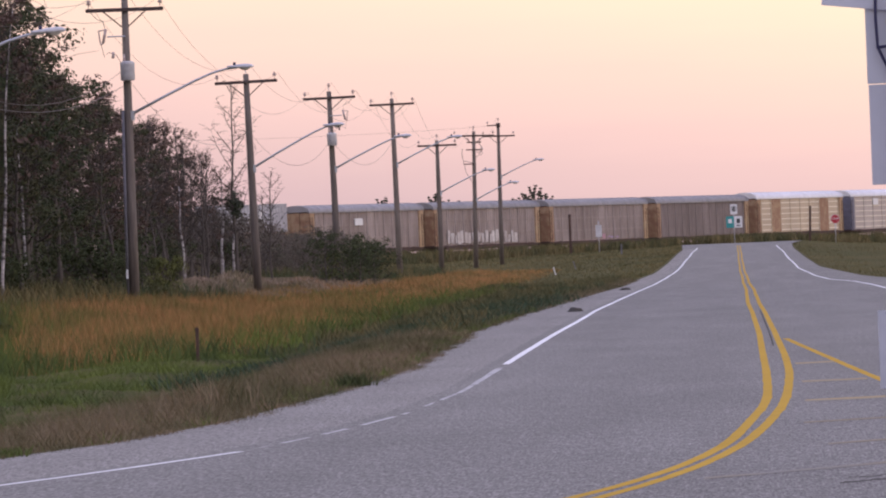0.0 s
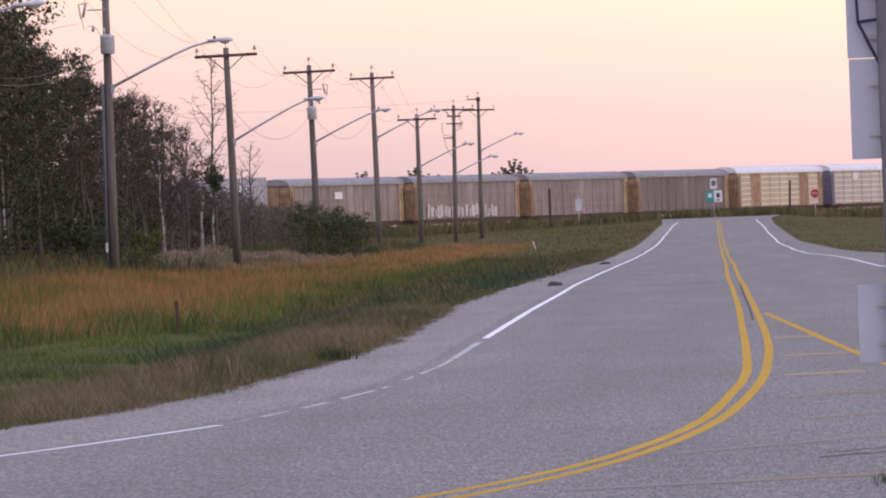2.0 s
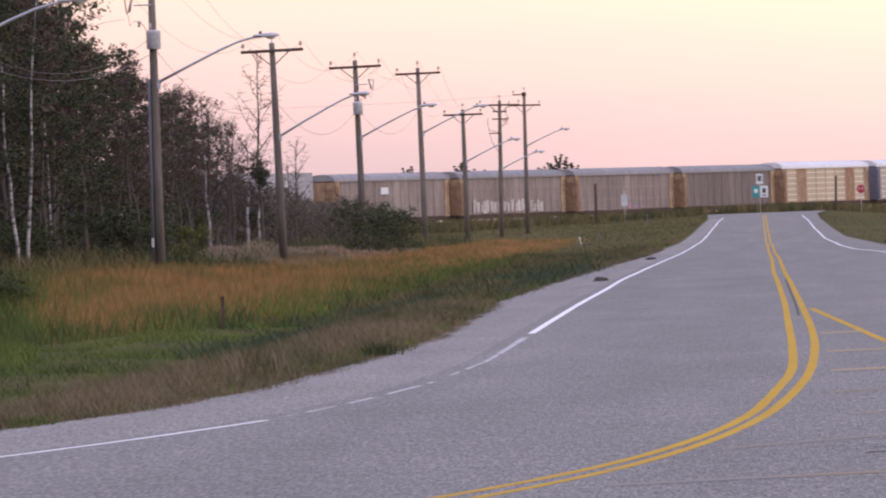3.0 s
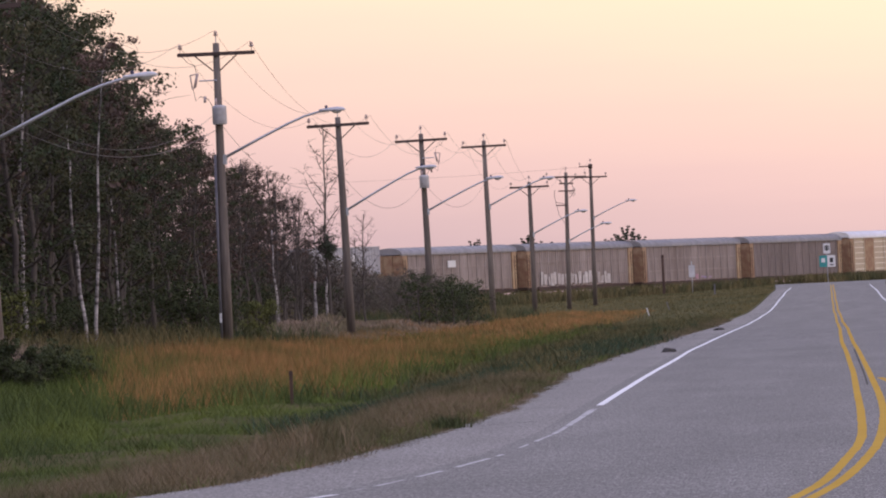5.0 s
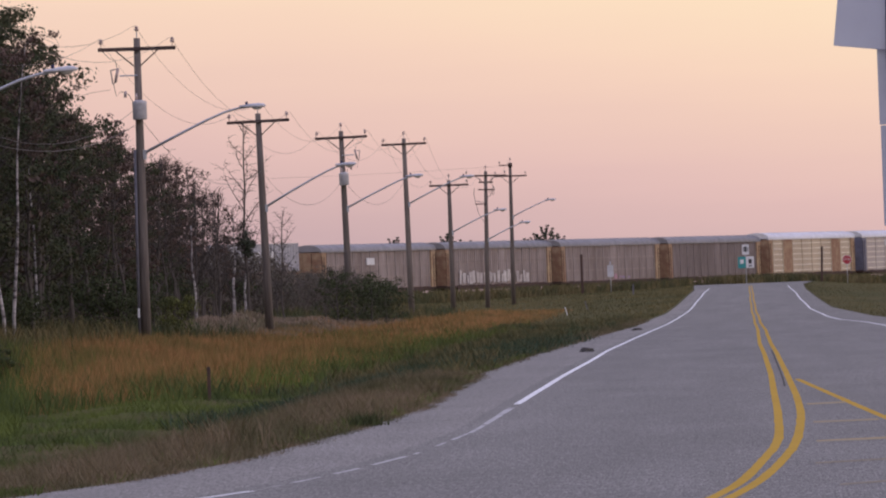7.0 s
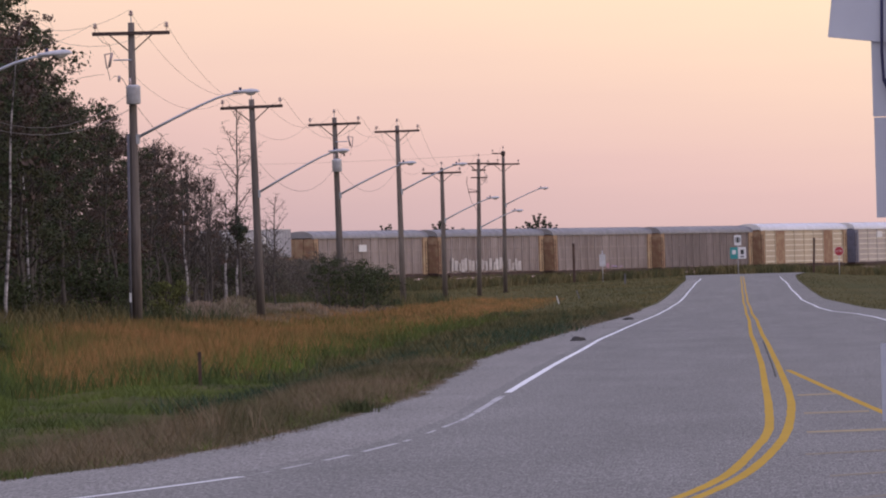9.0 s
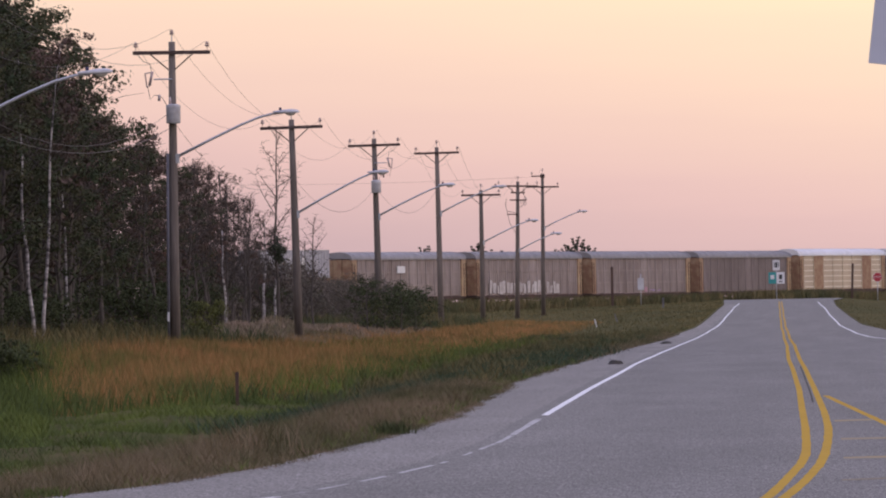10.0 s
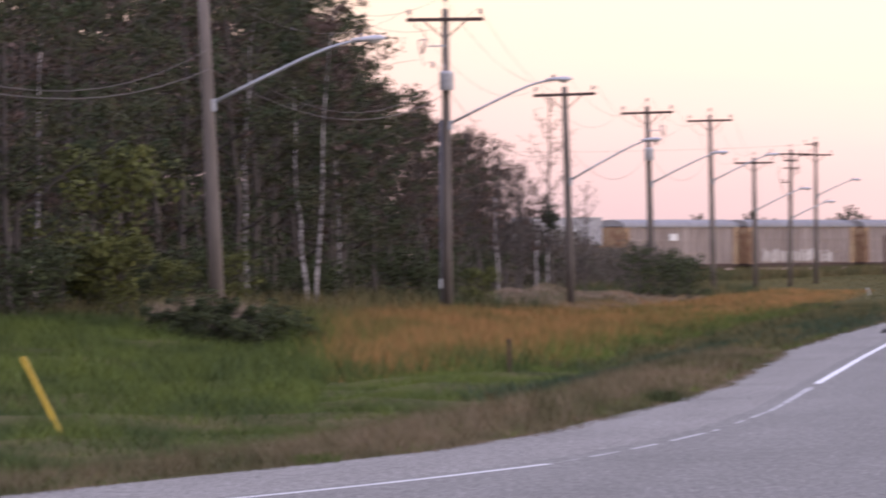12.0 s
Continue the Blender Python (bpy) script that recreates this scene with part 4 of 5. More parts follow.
marker_post("signal_mast", -19.7, 700, 4.1, M_rust, "dark steel mast standing before the railway", 0, 0.26)
marker_post("marker_post", -11.8, 430, 0.62, M_dull, "short grey marker post leaning in the field", -16, 0.06)
marker_post("stub_post", -12.4, 600, 0.95, M_dull, "short grey post at the field's end", 0, 0.14)
flat_sign("small_sign", -16.5, 690, float(land_z(-16.5, 690)), 3.2, [(0.0, 2.2, 0.62, 1.2, M_tank, [])], "bare grey metal sign on a thin post by the railway")


def debris(name, x, y, label, size):
    bm = bmesh.new()
    bmesh.ops.create_icosphere(bm, subdivisions=3, radius=1.0)
    for v in bm.verts:
        q = noise.noise(v.co * 1.7 + Vector((x, y, 0))) * 0.5 + 1
        v.co = Vector((v.co.x * size[0] * q, v.co.y * size[1] * q, max(v.co.z, -0.2) * size[2] * q))
    ob = part(name, bm, M_rubber)
    ob.matrix_world = pose(x, y, float(road_z(y)) + 0.01)
    return tagged(ob, label, "debris")


debris("tyre_scrap", -4.55, 163, "dark torn tyre scrap lying on the shoulder", (0.16, 0.35, 0.09))
debris("tyre_scrap", -5.05, 248, "dark torn tyre scrap lying on the shoulder", (0.2, 0.4, 0.07))


def crack(x0, y0, x1, y1, w, seed):
    """A tar-filled crack in the asphalt."""
    rnd = random.Random(seed)
    bm = bmesh.new()
    n = 14
    prev = None
    for i in range(n):
        t = i / (n - 1)
        x, y = x0 + (x1 - x0) * t + rnd.uniform(-0.02, 0.02), y0 + (y1 - y0) * t + rnd.uniform(-0.1, 0.1)
        a = [bm.verts.new((x, y - w * rnd.uniform(0.3, 1), float(paint_z(y)) - 0.0005)), bm.verts.new((x, y + w * rnd.uniform(0.3, 1), float(paint_z(y)) - 0.0005))]
        if prev:
            bm.faces.new((prev[0], a[0], a[1], prev[1]))
        prev = a
    return tagged(part("crack", bm, M_rubber if y0 < 84 else M_seam), "dark crack across the road asphalt", "crack", "cracks", "structure")


ribbon("seam", ([100, 107, 150, 175], [0.11, 0.09, -0.10, -0.2]), 100, 150, 0.03, M_rubber, "dark tar seam between the yellow centre lines")
crack(-4.75, 82.6, -4.0, 83.4, 0.14, 3)
crack(0.45, 43.8, 1.1, 44.6, 0.16, 4)
crack(0.5, 44.6, 0.9, 45.0, 0.10, 5)
for x0_, y0_, x1_, y1_, w_ in ((-2.0, 105.4, -0.7, 105.9, 0.3), (-3.3, 128, -0.9, 129, 0.35), (0.33, 92, 0.42, 80, 0.25), (-3.2, 150, -1.0, 152, 0.4), (-1.9, 84.8, -0.3, 86.2, 0.2), (0.5, 118, 1.5, 121, 0.3)):
    crack(x0_, y0_, x1_, y1_, w_ * 0.5, int(y0_))


# ---- grass, reeds and field ----
def blades(name, x, y, h, width, bend, mat, label, category, rng, fine=False):
    """Loose tapering blades, each three triangles; fine ones have a single one."""
    n = len(x)
    z = land_z(x, y)
    a = rng.uniform(0, 2 * np.pi, n)
    b = rng.uniform(0, 2 * np.pi, n)
    cx, cy = np.cos(a) * width / 2, np.sin(a) * width / 2
    lx, ly = np.cos(b) * bend * h, np.sin(b) * bend * h
    V = np.empty((n, 5, 3))
    for k, (s, q, g) in enumerate(((-1, 0, 0), (1, 0, 0), (-0.8, 0.55, 0.3), (0.8, 0.55, 0.3), (0, 1, 1))):
        V[:, k, 0] = x + s * cx + g * lx
        V[:, k, 1] = y + s * cy + g * ly
        V[:, k, 2] = z - 0.02 + q * h
    if fine:
        V = V[:, (0, 1, 4)]
    o = (np.arange(n) * V.shape[1])[:, None, None]
    F = (np.array([[0, 1, 2]])[None] + o).reshape(-1, 3) if fine else (np.array([[0, 1, 3], [0, 3, 2], [2, 3, 4]])[None] + o).reshape(-1, 3)
    ob = new(name, mesh_from(name, V.reshape(-1, 3), F, mat))
    return tagged(ob, label, category, kind="stuff")


def scatter(rng, n, y0, y1, power=1.0):
    return y0 + (y1 - y0) * rng.random(n) ** power


rng = np.random.default_rng(7)
M_olive = material("olive and tan grass", (0.155, 0.125, 0.06), (0.05, 0.072, 0.038), scale=1.8, spread=0.3, stretch=(1, 0.25, 0.6), island=0.25, rough=0.9, spec=0.1)
M_meadow = material("olive meadow grass", (0.118, 0.152, 0.037), (0.060, 0.082, 0.030), scale=1.6, spread=0.36, stretch=(1, 0.3, 0.6), island=0.16, rough=0.9, spec=0.1)
# weed green with the shade of the ditch mixed into the colour
M_shaded_weeds = material("blue-green weeds darkened for ditch shade", (0.048, 0.078, 0.050), (0.036, 0.058, 0.036), scale=1.6, spread=0.3, island=0.25, rough=0.9, spec=0.1)
REED_EDGE = ([90, 105, 117, 125, 132, 161, 200, 264, 430], [-19, -16.5, -13.0, -11.0, -9.9, -10.0, -10.8, -11.6, -13])


def clump(x, y, s):
    """Patchiness in 0..1 from crossed waves."""
    return 0.5 + 0.25 * np.sin(x / s + 1.7 * np.sin(y / (2.1 * s))) + 0.25 * np.sin(y / (1.6 * s) + 1.3 * np.sin(x / (0.8 * s)))


# dry strip beside the asphalt
y = np.concatenate([scatter(rng, 130000, 46, 125), scatter(rng, 40000, 125, 320)])
d = rng.random(len(y)) ** 1.1 * np.interp(y, [46, 60, 75, 100, 150, 320], [4.2, 3.7, 3.2, 2.4, 1.6, 1.4])
x = np.interp(y, *EDGE_L) - d + 0.12 + 0.22 * clump(y * 0.7, y, 0.9) * rng.random(len(y)) ** 2
h = rng.uniform(0.06, 0.2, len(y)) * (0.45 + 0.8 * clump(x, y, 0.6)) * (1 + 0.35 * np.clip(d, 0, 2)) * np.clip(0.35 + d * 1.1, 0.35, 1)
blades("verge_grass", x, y, h, np.where(y < 125, 0.008, 0.016) * rng.uniform(0.7, 1.4, len(y)), 0.85, M_dry, "dry tan grass along the asphalt edge", "grass", rng, True)
# green blades low in the dry strip and in the ditch
y = np.concatenate([scatter(rng, 210000, 46, 135), scatter(rng, 14000, 135, 165)])
e_ = np.interp(y, *EDGE_L)
far_ = np.where(y < 118, -0.185 * y - 2.0, np.interp(y, *REED_EDGE) - 1.2)
t_ = rng.random(len(y))
x = (e_ - 0.7) * (1 - t_) + np.minimum(far_, e_ - 2.5) * t_
keep = (e_ - x) > np.interp(y, [46, 75, 100, 150, 320], [2.0, 1.7, 1.3, 0.8, 0.6]) * (0.5 + clump(x, y, 1.6)) * (0.5 + rng.random(len(y)))
keep &= rng.random(len(y)) < np.interp(y, [110, 135], [1.0, 0.55]) * (0.25 + 0.95 * clump(x, y, 1.25))
x, y = x[keep], y[keep]
h = rng.uniform(0.07, 0.22, len(y)) * (0.2 + 1.5 * clump(x, y, 1.0) ** 1.5)
blades("ditch_grass", x, y, h, np.where(y < 135, 0.011, 0.018) * rng.uniform(0.7, 1.4, len(y)), 0.9, M_green, "lush green grass in the roadside ditch", "grass", rng, True)
# green tufts dotted over the dry strip
y = scatter(rng, 52000, 50, 170)
d = rng.random(len(y)) * np.interp(y, [50, 75, 150], [3.6, 3.0, 1.6])
x = np.interp(y, *EDGE_L) - d
keep = clump(x, y, 0.45) * (0.6 + 0.4 * rng.random(len(y))) > 0.56
x, y = x[keep], y[keep]
blades("verge_tufts", x, y, rng.uniform(0.05, 0.17, len(y)), 0.013 * rng.uniform(0.7, 1.4, len(y)), 0.8, M_meadow, "low olive-green tufts dotted over the dry verge", "grass", rng, True)
# pale weeds behind the dark bush in the ditch
y = scatter(rng, 2400, 151, 158)
x = rng.uniform(-20.9, -18.8, len(y))
blades("pale_weeds", x, y, rng.uniform(0.55, 1.05, len(y)), 0.022 * rng.uniform(0.6, 1.4, len(y)), 0.3, M_seed, "pale pinkish seeding weeds behind a dark bush", "weeds", rng)
# blue-green weeds along the ditch bottom, its shade put into their dark colour
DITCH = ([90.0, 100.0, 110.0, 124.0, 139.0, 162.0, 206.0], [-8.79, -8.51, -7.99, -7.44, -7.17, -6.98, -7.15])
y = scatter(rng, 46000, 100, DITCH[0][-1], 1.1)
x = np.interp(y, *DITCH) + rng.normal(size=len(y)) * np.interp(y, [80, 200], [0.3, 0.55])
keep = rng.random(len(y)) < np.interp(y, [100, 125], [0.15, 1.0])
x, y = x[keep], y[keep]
blades("ditch_weeds", x, y, rng.uniform(0.14, 0.32, len(y)) * (0.4 + 0.9 * clump(x, y, 1.0)), 0.026 * rng.uniform(0.6, 1.4, len(y)), 0.9, M_shaded_weeds, "blue-green weeds coloured dark for the ditch shade", "weeds", rng, True)
# duller grass between road and reeds farther on
y = scatter(rng, 34000, 128, 330)
e_ = np.interp(y, *EDGE_L)
x = e_ - 0.5 - (e_ - 0.5 - np.interp(y, *REED_EDGE) + 0.8) * rng.random(len(y))
blades("ditch_grass", x, y, rng.uniform(0.15, 0.36, len(y)) * (0.5 + 0.8 * clump(x, y, 1.5)), 0.026 * rng.uniform(0.7, 1.4, len(y)), 0.5, M_olive, "dull olive and tan grass in the ditch", "grass", rng)
# reeds
y = np.concatenate([scatter(rng, 250000, 100, 215), scatter(rng, 90000, 215, 440)])
r_ = np.interp(y, *REED_EDGE)
x = r_ + (np.where(y < 150, -21.5, -20.5) - r_) * rng.random(len(y)) ** 0.9
x = x + rng.normal(size=len(y)) * 0.25
keep = np.abs(x / y) < 0.098 + 0.016 * rng.random(len(y)) * (0.4 + 0.9 * clump(x, y, 1.2))
keep &= rng.random(len(y)) < (0.3 + 1.0 * clump(x, y, 0.75)) * np.interp(y, [290, 430], [1.0, 0.3])
x, y, r_ = x[keep], y[keep], r_[keep]
h = rng.uniform(0.25, 0.85, len(y)) * (0.55 + 0.6 * clump(x, y, 0.8)) * np.interp(r_ - x, [0, 1.5, 4], [0.55, 0.9, 1.0]) * np.interp(y, [100, 200, 250, 300], [1.0, 0.85, 0.5, 0.42])
blades("reed_bed", x, y, h, np.interp(y, [100, 215, 440], [0.013, 0.020, 0.030]) * rng.uniform(0.6, 1.4, len(y)), 0.45, M_reed, "dense orange-brown ripe reeds in the ditch", "reeds", rng, True)
# younger olive reeds in patches
y = scatter(rng, 120000, 104, 300, 1.2)
r_ = np.interp(y, *REED_EDGE)
x = r_ + (-21.0 - r_) * rng.random(len(y)) ** 0.9
keep = (np.abs(x / y) < 0.112 + 0.008 * rng.random(len(y))) & (clump(x, y, 1.9) * np.interp(x / y, [-0.115, -0.10, -0.06], [1.5, 1.05, 0.85]) + 0.3 * rng.random(len(y)) > 0.74)
keep &= rng.random(len(y)) < np.interp(y, [170, 300], [1.0, 0.0])
x, y = x[keep], y[keep]
blades("young_reeds", x, y, rng.uniform(0.3, 0.95, len(y)) * (0.6 + 0.5 * clump(x, y, 0.9)) * np.interp(y, [100, 200, 250, 300], [1.0, 0.85, 0.5, 0.42]), 0.016 * rng.uniform(0.6, 1.4, len(y)), 0.45, M_meadow, "olive-green younger reeds in patches among ripe ones", "reeds", rng, True)
# green shoots among the reeds
y = scatter(rng, 15000, 100, 330)
r_ = np.interp(y, *REED_EDGE)
x = r_ + 0.6 - 7 * rng.random(len(y)) ** 1.8
keep = (np.abs(x / y) < 0.15) & (rng.random(len(y)) < np.interp(y, [150, 330], [1.0, 0.0]))
x, y = x[keep], y[keep]
blades("reed_shoots", x, y, rng.uniform(0.2, 0.55, len(y)), 0.024 * rng.uniform(0.6, 1.4, len(y)), 0.5, M_meadow, "green shoots between the ripe reeds", "grass", rng)
# rough grass before the wood, seen past the reeds
y = scatter(rng, 30000, 165, 420)
x = -19.0 - 8 * rng.random(len(y))
keep = (y < 250) | (y > 345)
x, y = x[keep], y[keep]
blades("rough_grass", x, y, rng.uniform(0.3, 0.8, len(y)) * (0.5 + 0.8 * clump(x, y, 2.2)), 0.035 * rng.uniform(0.6, 1.4, len(y)), 0.4, M_olive, "rough olive grass at the wood's edge", "grass", rng)
# green meadow up to the wood
y = scatter(rng, 110000, 92, 178)
x = -0.112 * y - (26 - 0.112 * y) * rng.random(len(y))
blades("meadow_grass", x, y, rng.uniform(0.1, 0.3, len(y)) * (0.35 + 1.3 * clump(x, y, 1.3)), 0.018 * rng.uniform(0.6, 1.4, len(y)), 0.8, M_meadow, "olive-green meadow grass before the wood", "grass", rng, True)
# pale seeded mounds beyond the reeds, and weeds along the track
y = scatter(rng, 30000, 262, 345)
x = -18.6 - 7.0 * rng.random(len(y))
blades("seeded_grass", x, y, (0.12 + 0.3 * clump(x, y, 1.3)) * rng.uniform(0.6, 1.0, len(y)), 0.035 * rng.uniform(0.6, 1.4, len(y)), 0.5, M_seed, "pale pinkish seeded grass on rounded mounds", "grass", rng)
s_ = scatter(rng, 34000, -150, 110)
o_ = rng.uniform(2.6, 9.0, len(s_))
x, y = RAIL_P.x + RAIL_U.x * s_ + RAIL_U.y * o_, RAIL_P.y + RAIL_U.y * s_ - RAIL_U.x * o_
keep = (x < np.interp(y, *EDGE_L) - 0.3) | (x > np.interp(y, *EDGE_R) + 0.3) | (y > 753)
x, y = x[keep], y[keep]
blades("trackside_weeds", x, y, rng.uniform(0.45, 1.4, len(y)), 0.09 * rng.uniform(0.6, 1.4, len(y)), 0.4, M_field, "olive weeds along the railway bank", "weeds", rng)
# field short of the railway
y = scatter(rng, 40000, 290, 740, 0.9)
x = np.interp(y, *EDGE_L) - 0.2 - 46 * rng.random(len(y)) ** 1.4
blades("field_grass", x, y, rng.uniform(0.08, 0.2, len(y)), 0.05 * rng.uniform(0.6, 1.4, len(y)), 0.6, M_field, "short olive grass in the field before the railway", "grass", rng)
y = scatter(rng, 22000, 215, 740, 0.9)
x = np.interp(y, *EDGE_R) + 0.15 + 18 * rng.random(len(y)) ** 1.2
blades("island_grass", x, y, rng.uniform(0.04, 0.11, len(y)), 0.045 * rng.uniform(0.6, 1.4, len(y)), 0.6, M_field, "mown olive grass beside the side road", "grass", rng)
# weeds at the sign's foot
x, y = 0.9 + rng.normal(size=900) * 0.07, 39.6 + rng.normal(size=900) * 0.3
blades("weed_tuft", x, y, rng.uniform(0.02, 0.08, 900), 0.006 * rng.uniform(0.7, 1.4, 900), 0.6, M_meadow, "small green weeds round the sign post's foot", "weeds", rng)


def tuft(x, y, n, spread, hmax, mat, label, name="grass_tuft"):
    xx, yy = x + rng.normal(size=n) * spread, y + rng.normal(size=n) * spread * 2.5
    return blades(name, xx, yy, rng.uniform(0.3, 1, n) * hmax, 0.012 * rng.uniform(0.7, 1.5, n), 0.5, mat, label, "weeds", rng)


tuft(-4.99, 81.8, 420, 0.10, 0.22, M_leaf_bush, "dark green tuft at the asphalt edge")
tuft(-5.9, 72.5, 260, 0.25, 0.5, M_dry, "tall dry weed stalks on the verge")
tuft(-6.5, 57.2, 400, 0.1, 0.12, M_meadow, "dark green tuft at the asphalt edge")
tuft(-5.35, 104, 300, 0.12, 0.3, M_dry, "dry tuft at the asphalt edge")


# ---- trees and bushes ----
def grow(rnd, height, spread, trunk_r, bare_to, limbs, up=0.5, kink=0.06, twigs=2):
    """Skeleton of a tree: bars (points, radii) and the places where twigs end."""
    bars, tips = [], []
    p, pts, rad = Vector((0, 0, -0.3)), [], []
    n = 9
    lean = Vector((rnd.uniform(-1, 1), rnd.uniform(-1, 1), 0)) * 0.03
    for i in range(n + 1):
        t = i / n
        pts.append(p.copy())
        rad.append(trunk_r * (1 - 0.88 * t) + 0.012)
        p = p + Vector((rnd.gauss(0, kink) + lean.x, rnd.gauss(0, kink) + lean.y, 1)) * (height + 0.3) / n
    bars.append((pts, rad))
    tips.append(pts[-1])
    for k in range(limbs):
        t = bare_to + (0.97 - bare_to) * (k + rnd.random()) / limbs
        f = t * n
        i = min(int(f), n - 1)
        base = pts[i].lerp(pts[i + 1], f - i)
        a = k * 2.4 + rnd.uniform(-0.5, 0.5)
        reach = spread * (0.45 + 0.75 * math.sin(math.pi * min(1, (t - bare_to) / (1 - bare_to) * 0.8 + 0.25))) * rnd.uniform(0.7, 1.15)
        way = Vector((math.cos(a), math.sin(a), up + rnd.uniform(-0.2, 0.35)))
        q, lp, lr = base.copy(), [base.copy()], [trunk_r * (1 - 0.85 * t) * 0.45 + 0.008]
        for j in range(4):
            q = q + (way + Vector((rnd.gauss(0, 0.18), rnd.gauss(0, 0.18), 0.12 * j))) * reach / 4.5
            lp.append(q.copy())
            lr.append(lr[0] * (1 - 0.22 * (j + 1)) + 0.004)
        bars.append((lp, lr))
        tips.append(q.copy())
        for j in range(1, 5):
            for _ in range(twigs):
                w2 = Vector((rnd.gauss(0, 0.7), rnd.gauss(0, 0.7), rnd.uniform(-0.1, 0.8)))
                e2 = lp[j] + w2 * reach * 0.33
                mid = lp[j].lerp(e2, 0.5) + Vector((0, 0, 0.06))
                bars.append(([lp[j], mid, e2], [lr[j] * 0.5 + 0.003, 0.009, 0.005]))
                tips.append(e2)
    return bars, tips


def leaf_cloud(tips, per, radius, size, rng_):
    """Small bent leaves (two triangles each) gathered round the twig ends."""
    c = np.repeat(np.array([tuple(t) for t in tips]), per, axis=0)
    n = len(c)
    out = rng_.normal(size=(n, 3))
    out /= np.linalg.norm(out, axis=1, keepdims=True)
    ball = np.repeat(rng_.uniform(0.7, 1.75, len(tips)), per)[:, None] * radius
    c = c + out * ball * rng_.random((n, 1)) ** 0.45 * np.array([1, 1, 0.7])
    # leaves face outward from their bunch, tilted at random
    face = out + np.array([0, 0, 0.35]) + rng_.normal(size=(n, 3)) * 0.45
    u = np.cross(face, rng_.normal(size=(n, 3)))
    u /= np.linalg.norm(u, axis=1, keepdims=True)
    v = np.cross(face, u)
    v /= np.linalg.norm(v, axis=1, keepdims=True)
    s = (size * rng_.uniform(0.6, 1.4, n))[:, None]
    V = np.stack([c - u * s, c + v * s * 0.55, c + u * s, c - v * s * 0.55], 1).reshape(-1, 3)
    o = (np.arange(n) * 4)[:, None, None]
    return V, (np.array([[0, 1, 2], [0, 2, 3]])[None] + o).reshape(-1, 3)


def tree(name, seed, height, spread, trunk_r, bare_to, limbs, bark, leaf, per, radius, size, label, category="tree", group="trees of the roadside wood", up=0.5, kink=0.06, twigs=2):
    rnd, rg = random.Random(seed), np.random.default_rng(seed)
    e = thing(name, pose(0, 0, -500), label, category, group)
    bars, tips = grow(rnd, height, spread, trunk_r, bare_to, limbs, up, kink, twigs)
    bm = bmesh.new()
    tube(bm, *bars[0], 9)
    part("trunk", bm, bark, e)
    bm = bmesh.new()
    for p, r in bars[1:]:
        tube(bm, p, r, 4 if len(p) > 3 else 3, cap=False)
    part("branchwork", bm, M_twig, e)
    if leaf:
        V, F = leaf_cloud(rnd.sample(tips, int(len(tips) * 0.41)), int(per * 1.65), radius * 1.10, size * 1.12, rg)
        crown = new("crown", mesh_from("crown", V, F, leaf))
        crown.parent = e
    return e


leafy = [tree("aspen_tree", 11 + k, hh, sp * 1.15, 0.085 if bk is M_birch else 0.13, bt, int(lb * 0.72), bk, lf, 42, 0.38, 0.070, lab) for k, (hh, sp, bt, lb, bk, lf, lab) in enumerate((
    (13.5, 2.3, 0.48, 20, M_birch, M_leaf, "tall aspen with pale bark and a dark ragged crown"),
    (12.5, 2.6, 0.30, 22, M_bark, M_leaf, "tall dark-leaved poplar at the wood's edge"),
    (14.5, 2.2, 0.55, 18, M_birch, M_leaf_warm, "tall pale-barked aspen with browning leaves"),
    (11.5, 2.7, 0.15, 24, M_bark, M_leaf, "broad dark-leaved tree, branched almost to the ground"),
    (12.0, 2.0, 0.30, 18, M_bark, M_leaf_warm, "thin-crowned tree with brownish leaves")))]
inner = [tree("aspen_tree", 21 + k, hh, 2.9, 0.12, 0.04, 17, M_bark, lf, 22, 0.60, 0.13, lab, twigs=1) for k, (hh, lf, lab) in enumerate((
    (12.5, M_leaf, "dark-leaved poplar deep in the wood"), (13.5, M_leaf_warm, "brown-leaved aspen deep in the wood")))]
bare = [tree("bare_tree", 31 + k, hh, sp, 0.07, 0.25, lb, bk, None, 0, 0, 0, lab, up=0.9, kink=0.06, twigs=4) for k, (hh, sp, lb, bk, lab) in enumerate((
    (9.6, 1.25, 20, M_bark, "leafless thin tree with upswept twigs"),
    (7.5, 1.3, 16, M_bark, "leafless young tree with fine twigs"),
    (5.0, 1.1, 12, M_birch, "dead pale-barked sapling without any leaves")))]
bush = [tree("bush", 41 + k, hh, sp, 0.05, 0.03, lb, M_bark, lf, 38, 0.46, 0.062, lab, "bush", "bushes along the wood", up=0.7, twigs=1) for k, (hh, sp, lb, lf, lab) in enumerate((
    (2.4, 1.5, 16, M_leaf_bush, "dark green rounded roadside bush"),
    (3.3, 1.6, 16, M_leaf, "tall dark bush at the wood's edge"),
    (1.3, 1.3, 14, M_leaf_bush, "low leafy undergrowth bush"),
    (3.0, 1.5, 15, M_brush, "grey-brown twiggy brush before the railway")))]
brush = tree("brush", 45, 3.2, 1.8, 0.05, 0.02, 20, M_bark, M_brush, 40, 0.46, 0.06, "grey-brown dense twiggy brush before the railway", "bush", "bushes along the wood", up=0.7, twigs=1)
sapling = tree("shrub", 47, 3.4, 1.1, 0.04, 0.05, 13, M_bark, M_leaf_bush, 20, 0.30, 0.06, "thin olive-green shrub growing round a pole", "bush", "bushes along the wood", up=0.9, twigs=1)
